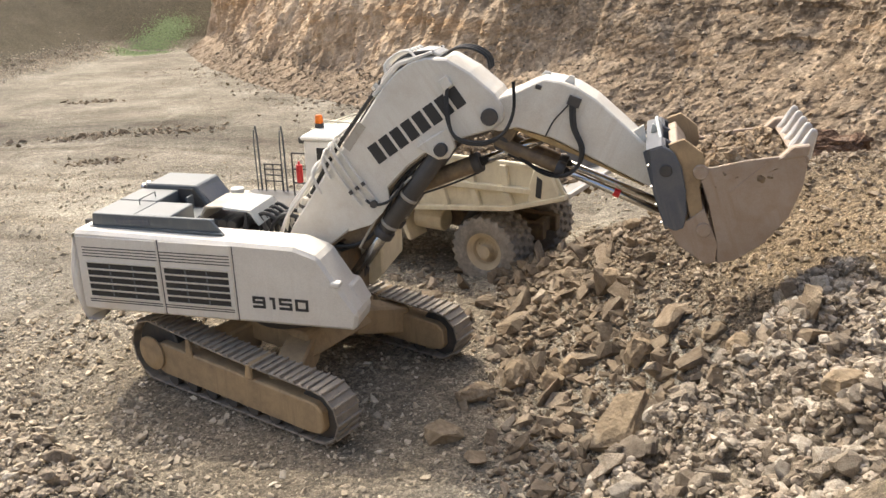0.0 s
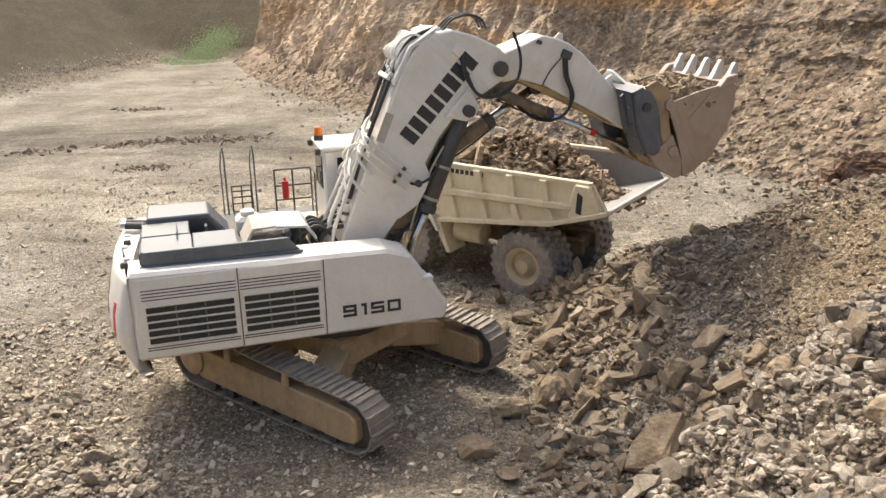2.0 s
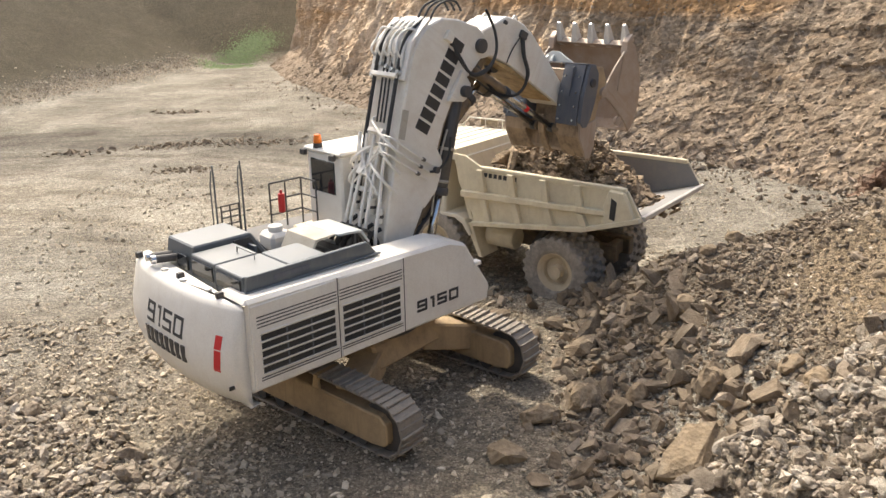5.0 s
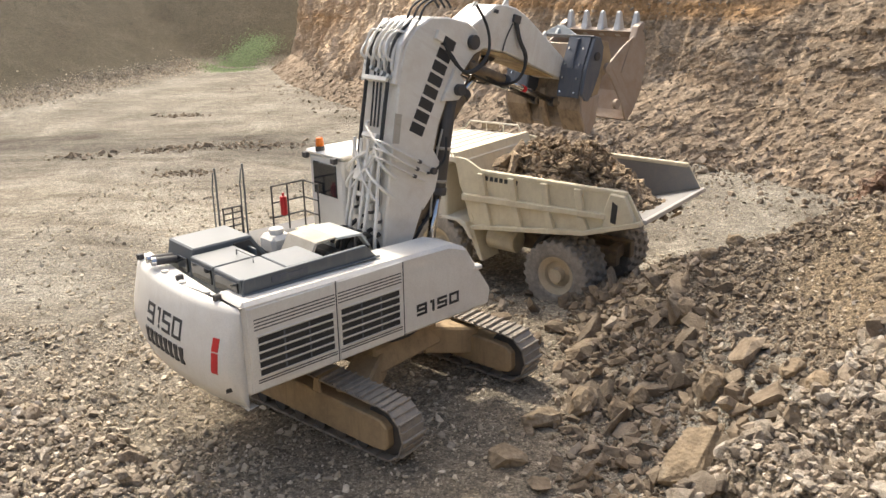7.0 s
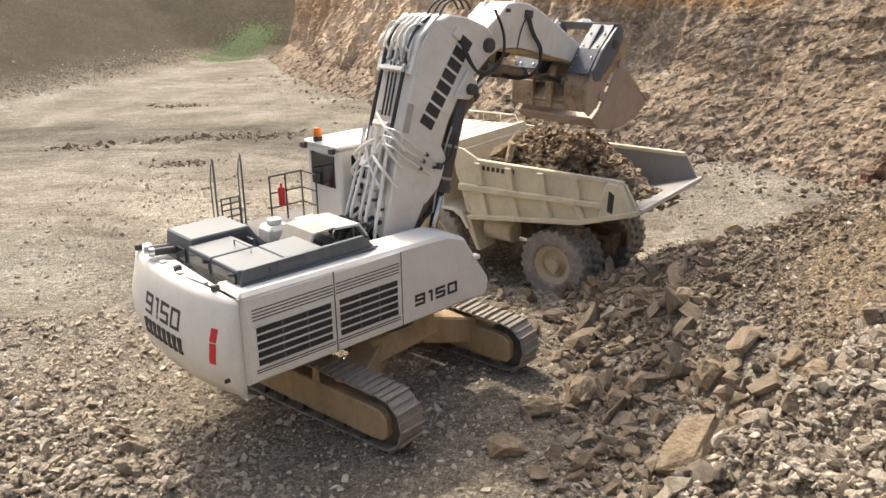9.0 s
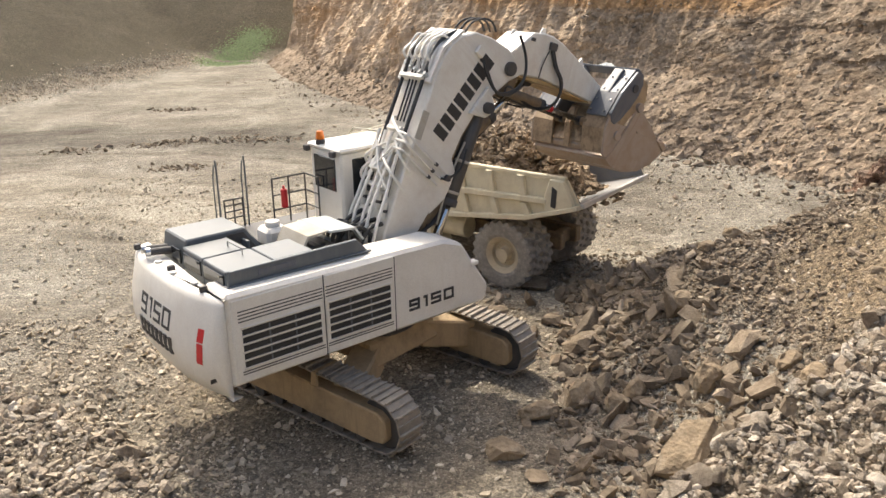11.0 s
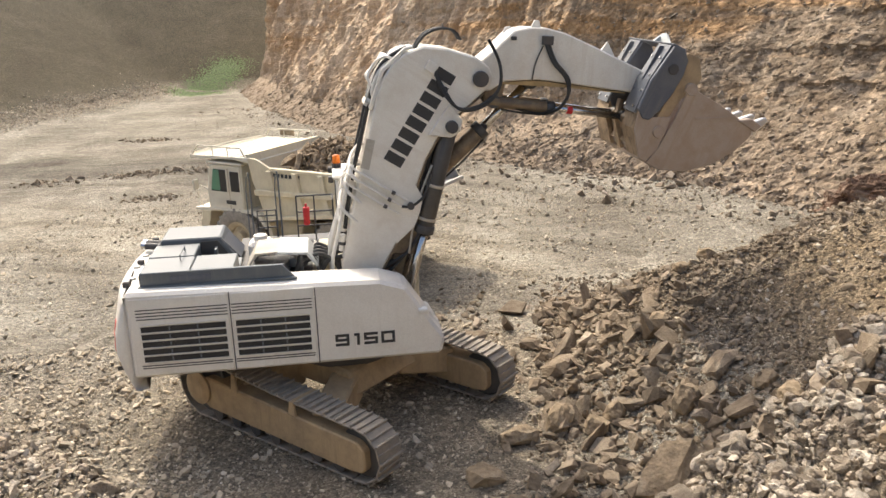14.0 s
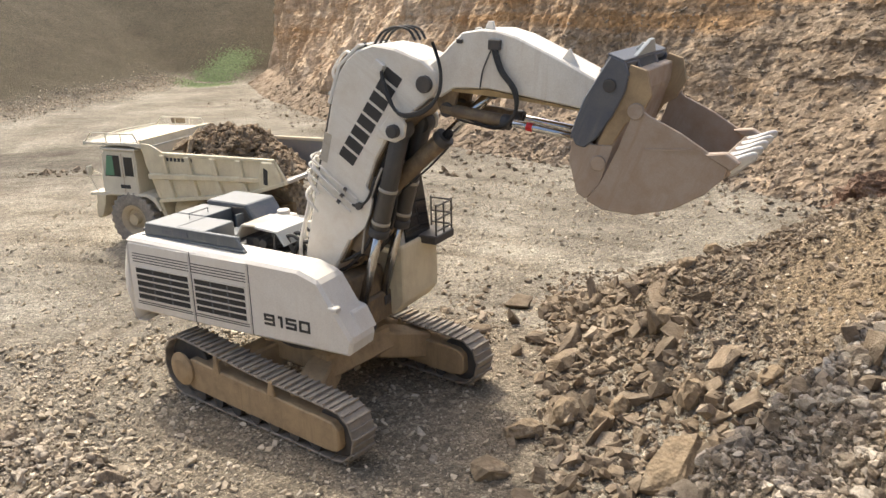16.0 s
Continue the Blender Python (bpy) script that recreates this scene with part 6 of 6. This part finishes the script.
def grass_patch():
    rng = random.Random(9)
    vs, fs = [], []
    for _ in range(9000):
        u, w = rng.gauss(0, 1), rng.random()
        x, y = -14.6 + 1.1 * u + 4.2 * w, 69.5 + 0.9 * rng.gauss(0, 1) + 6.0 * w
        z = height(x, y, False)
        s, a = rng.uniform(0.035, 0.11), rng.uniform(0, 6.28)
        dx, dy = math.cos(a) * s * 0.7, math.sin(a) * s * 0.7
        k = len(vs)
        px, py = -dy * 1.5, dx * 1.5
        up = 0.55 * py + 0.3 * s * rng.uniform(-0.6, 1.0)
        low = 0.45 * dy
        vs += [(x - dx, y - dy, z + 0.04 - low), (x + dx, y + dy, z + 0.04 + low), (x + dx * 0.5 + px, y + dy * 0.5 + py, z + 0.06 + up), (x - dx * 0.6 + px, y - dy * 0.6 + py, z + 0.05 + up)]
        fs.append((k, k + 1, k + 2, k + 3))
    me = bpy.data.meshes.new("grass_patch")
    me.from_pydata(vs, [], fs)
    m, nt, b = nodes_of("green_growth")
    g = nt.nodes.new("ShaderNodeNewGeometry")
    c = ramp(nt, g.outputs["Random Per Island"], [(0.0, (0.10, 0.145, 0.045)), (0.5, (0.145, 0.205, 0.07)), (1.0, (0.21, 0.27, 0.11))])
    nt.links.new(c, b.inputs["Base Color"])
    b.inputs["Roughness"].default_value = 0.8
    tagged(link("grass_patch", me, m), "patch of green weeds on the far slope", "weeds", kind="stuff")


grass_patch()

# ---- what moves ----
# seconds, swing, boom, stick, bucket (degrees), drive (metres)
MOVES = [
    (0, -24.57, 35.6, -20.12, 18.98, 0),
    (0.5, -17.11, 39.09, -21.51, 20.4, 0),
    (1, -8.15, 41.9, -21.34, 22.45, 0),
    (1.5, 0.0, 45.18, -21.55, 23.28, 0),
    (2, 9.69, 49.01, -23.26, 21.03, 0),
    (2.5, 17.62, 51.62, -23.51, 13.82, 0),
    (3, 25.51, 52.97, -25.66, 4.39, 0),
    (3.5, 32.09, 52.7, -27.06, -4.57, 0),
    (4, 38.06, 54.38, -28.08, -10.33, 0),
    (6.5, 39.07, 61.63, -19.89, -9.59, 0),
    (7, 37.67, 61.92, -16.03, -14.47, 0),
    (7.5, 37.68, 61.76, -14.16, -21.98, 0),
    (8, 37.62, 61.61, -12.58, -29.76, 0),
    (8.5, 37.52, 58.12, -9.35, -35.42, 0),
    (9, 37.54, 54.65, -8.82, -38.81, 0),
    (11.5, 32.41, 45.39, -18.42, -43.53, 0),
    (12, 27.63, 45.01, -17.88, -41.24, 0),
    (12.5, 22.39, 47.05, -15.68, -37.03, 0),
    (13, 15.78, 51.38, -11.54, -32.26, 0),
    (13.5, 9.11, 55.55, -7.43, -28.25, 0),
    (14, 0.46, 57.15, -4.49, -25.82, 0),
    (14.5, -9.21, 57.18, -3.89, -24.73, 0),
    (15, -19.89, 57.07, -2.65, -24.24, -0.211),
    (15.5, -28.77, 56.79, -2.61, -23.12, -0.502),
    (16, -35.64, 55.88, -3.36, -21.7, -0.816),
]
CLAM = [(0, 0), (2.9, 0), (3.2, 7), (3.5, 18), (3.8, 33), (4.2, 50), (5.0, 62), (6.3, 62), (6.8, 57), (7.2, 46), (7.6, 31), (8.0, 18), (8.6, 8), (9.2, 4), (10.0, 0), (16, 0)]
TRUCK = [(0, 6.72, 5.88, 137.1), (8.8, 6.72, 5.88, 137.1), (9.2, 6.62, 5.97, 137.1), (10.2, 6.10, 6.40, 136.9), (11.5, 4.92, 7.37, 136.9), (12, 4.28, 8.06, 138.6), (12.5, 3.6, 8.73, 140.8), (13, 2.85, 9.41, 142.5),
         (13.5, 2.01, 10.11, 143.0), (14, 1.06, 10.84, 143.8), (14.5, 0.11, 11.55, 144.9), (15, -0.91, 12.22, 146.9), (15.5, -2.02, 12.87, 149.2), (16, -3.22, 13.53, 151.5)]


def glide(rows, k, t):
    """Column k of the rows at time t, smooth and without overshoot."""
    ts = [r[0] for r in rows]
    v = [r[k] for r in rows]
    i = min(max(int(np.searchsorted(ts, t, side="right")) - 1, 0), len(ts) - 2)

    def slope(j):
        if j == 0 or j == len(ts) - 1:
            return 0.0 if j == 0 else (v[-1] - v[-2]) / (ts[-1] - ts[-2])
        a, b = (v[j] - v[j - 1]) / (ts[j] - ts[j - 1]), (v[j + 1] - v[j]) / (ts[j + 1] - ts[j])
        if a * b <= 0:
            return 0.0
        return 2 * a * b / (a + b)
    h = ts[i + 1] - ts[i]
    u = (t - ts[i]) / h
    return ((1 + 2 * u) * (1 - u) ** 2 * v[i] + u * (1 - u) ** 2 * h * slope(i) + u * u * (3 - 2 * u) * v[i + 1] + u * u * (u - 1) * h * slope(i + 1))


def tilt(a):
    return Matrix.Rotation(-radians(a), 4, "Y")


def linkage(t):
    """Poses in the excavator's space at time t."""
    swing = Matrix.Rotation(radians(glide(MOVES, 1, t) - HEADING), 4, "Z")
    bo = swing @ Matrix.Translation(FOOT) @ tilt(glide(MOVES, 2, t))
    a = bo @ Vector((BOOM_L, 0, 0))
    st = Matrix.Translation(a) @ swing @ tilt(glide(MOVES, 3, t))
    e = st @ Vector((STICK_L, 0, 0))
    re = Matrix.Translation(e) @ swing @ tilt(glide(MOVES, 4, t))
    cl = re @ Matrix.Translation(HINGE) @ tilt(glide(CLAM, 1, t))
    return swing, bo, st, re, cl


def base(t):
    d = glide(MOVES, 5, t)
    return pose(d * math.cos(radians(HEADING)), d * math.sin(radians(HEADING)), 0, 0, 0, HEADING)


def truck_at(t):
    return pose(glide(TRUCK, 1, t), glide(TRUCK, 2, t), -0.2, 0, 0, glide(TRUCK, 3, t))


def between(p, q, side):
    """A pose at p whose z points at q, with x kept away from side."""
    z = (q - p).normalized()
    x = side.cross(z).normalized()
    y = z.cross(x)
    m = Matrix((x, y, z)).transposed().to_4x4()
    m.translation = p
    return m


def motions():
    times = [k / 10 for k in range(161)]
    walk(excavator, [(t, base(t)) for t in (0, 14.2, 14.5, 14.7, 14.9, 15.1, 15.3, 15.5, 15.7, 15.9, 16)])
    chain = [linkage(t) for t in times]
    for ob, k in ((upper, 0), (boom, 1), (stick, 2), (rear, 3), (clam, 4)):
        walk(ob, [(t, c[k]) for t, c in zip(times, chain)])
    for kind, y, ba, ro in CYL:
        rows_b, rows_r = [], []
        for t, (sw, bo, st, re, cl) in zip(times, chain):
            side = (sw.to_3x3() @ Vector((0, 1, 0)))
            if kind == "boom":
                p, q = bo @ Vector((4.06, y, 0.03)), sw @ Vector((1.32, y, 2.32))
            elif kind == "stick":
                p, q = bo @ Vector((2.60, y, -0.25)), st @ Vector((1.20, y, -0.05))
            else:
                p, q = st @ Vector((0.36, y, -0.48)), re @ Vector((0.0, y, -0.76))
            rows_b.append((t, between(p, q, side))), rows_r.append((t, between(q, p, side)))
        walk(ba, rows_b), walk(ro, rows_r)
    drive = (0, 14.4, 14.7, 15.0, 15.3, 15.6, 15.8, 16.0)
    for ob, y, s in shoes:
        walk(ob, [(t, shoe_pose(y, s - glide(MOVES, 5, t))) for t in drive])
    walk(truck, [(t, truck_at(t)) for t in times])
    walk(load, [(t, truck_at(t)) for t in times])
    roll, last, rolls = 0.0, truck_at(0).translation, []
    for t in times:
        now = truck_at(t).translation
        roll, last = roll + (now - last).length, now
        rolls.append(roll / RAD)
    for hub, x, y in wheels:
        walk(hub, [(t, Matrix.Translation((x, y, RAD - (0.12 * sstep(11.0, 9.0, t) if x < 1 else 0.0))) @ Matrix.Rotation(r, 4, "Y")) for t, r in zip(times, rolls)])
    for k, ob in enumerate(clumps):
        cx, cy = (1.02, 1.68)[k % 2], -0.86 + 0.57 * (k // 2)
        held = Matrix.Translation((cx, cy, 0.20 if k % 2 == 0 else 0.08))
        t0 = 3.45 + 0.13 * ((k * 5) % 8)
        bx, by, bz = (0.15, 1.55)[k % 2] + 0.1 * (k % 3), -0.75 + 0.5 * (k // 2), 4.40 - 0.25 * abs(k // 2 - 1.5)
        rows = []
        for t, c in zip(times, chain):
            if t <= t0:
                m = base(t) @ c[3] @ held
            else:
                end = truck_at(t) @ Matrix.Translation((bx, by, bz)) @ Matrix.Rotation(1.1 * k, 4, "Z")
                u = min(1.0, (t - t0) / 0.75)
                start = base(t0) @ linkage(t0)[3] @ held
                m = start.lerp(end, u)
                p = start.translation.lerp(end.translation, u)
                p.z = start.translation.z + (end.translation.z - start.translation.z) * u * u
                m.translation = p
            rows.append((t, m))
        walk(ob, rows)


motions()
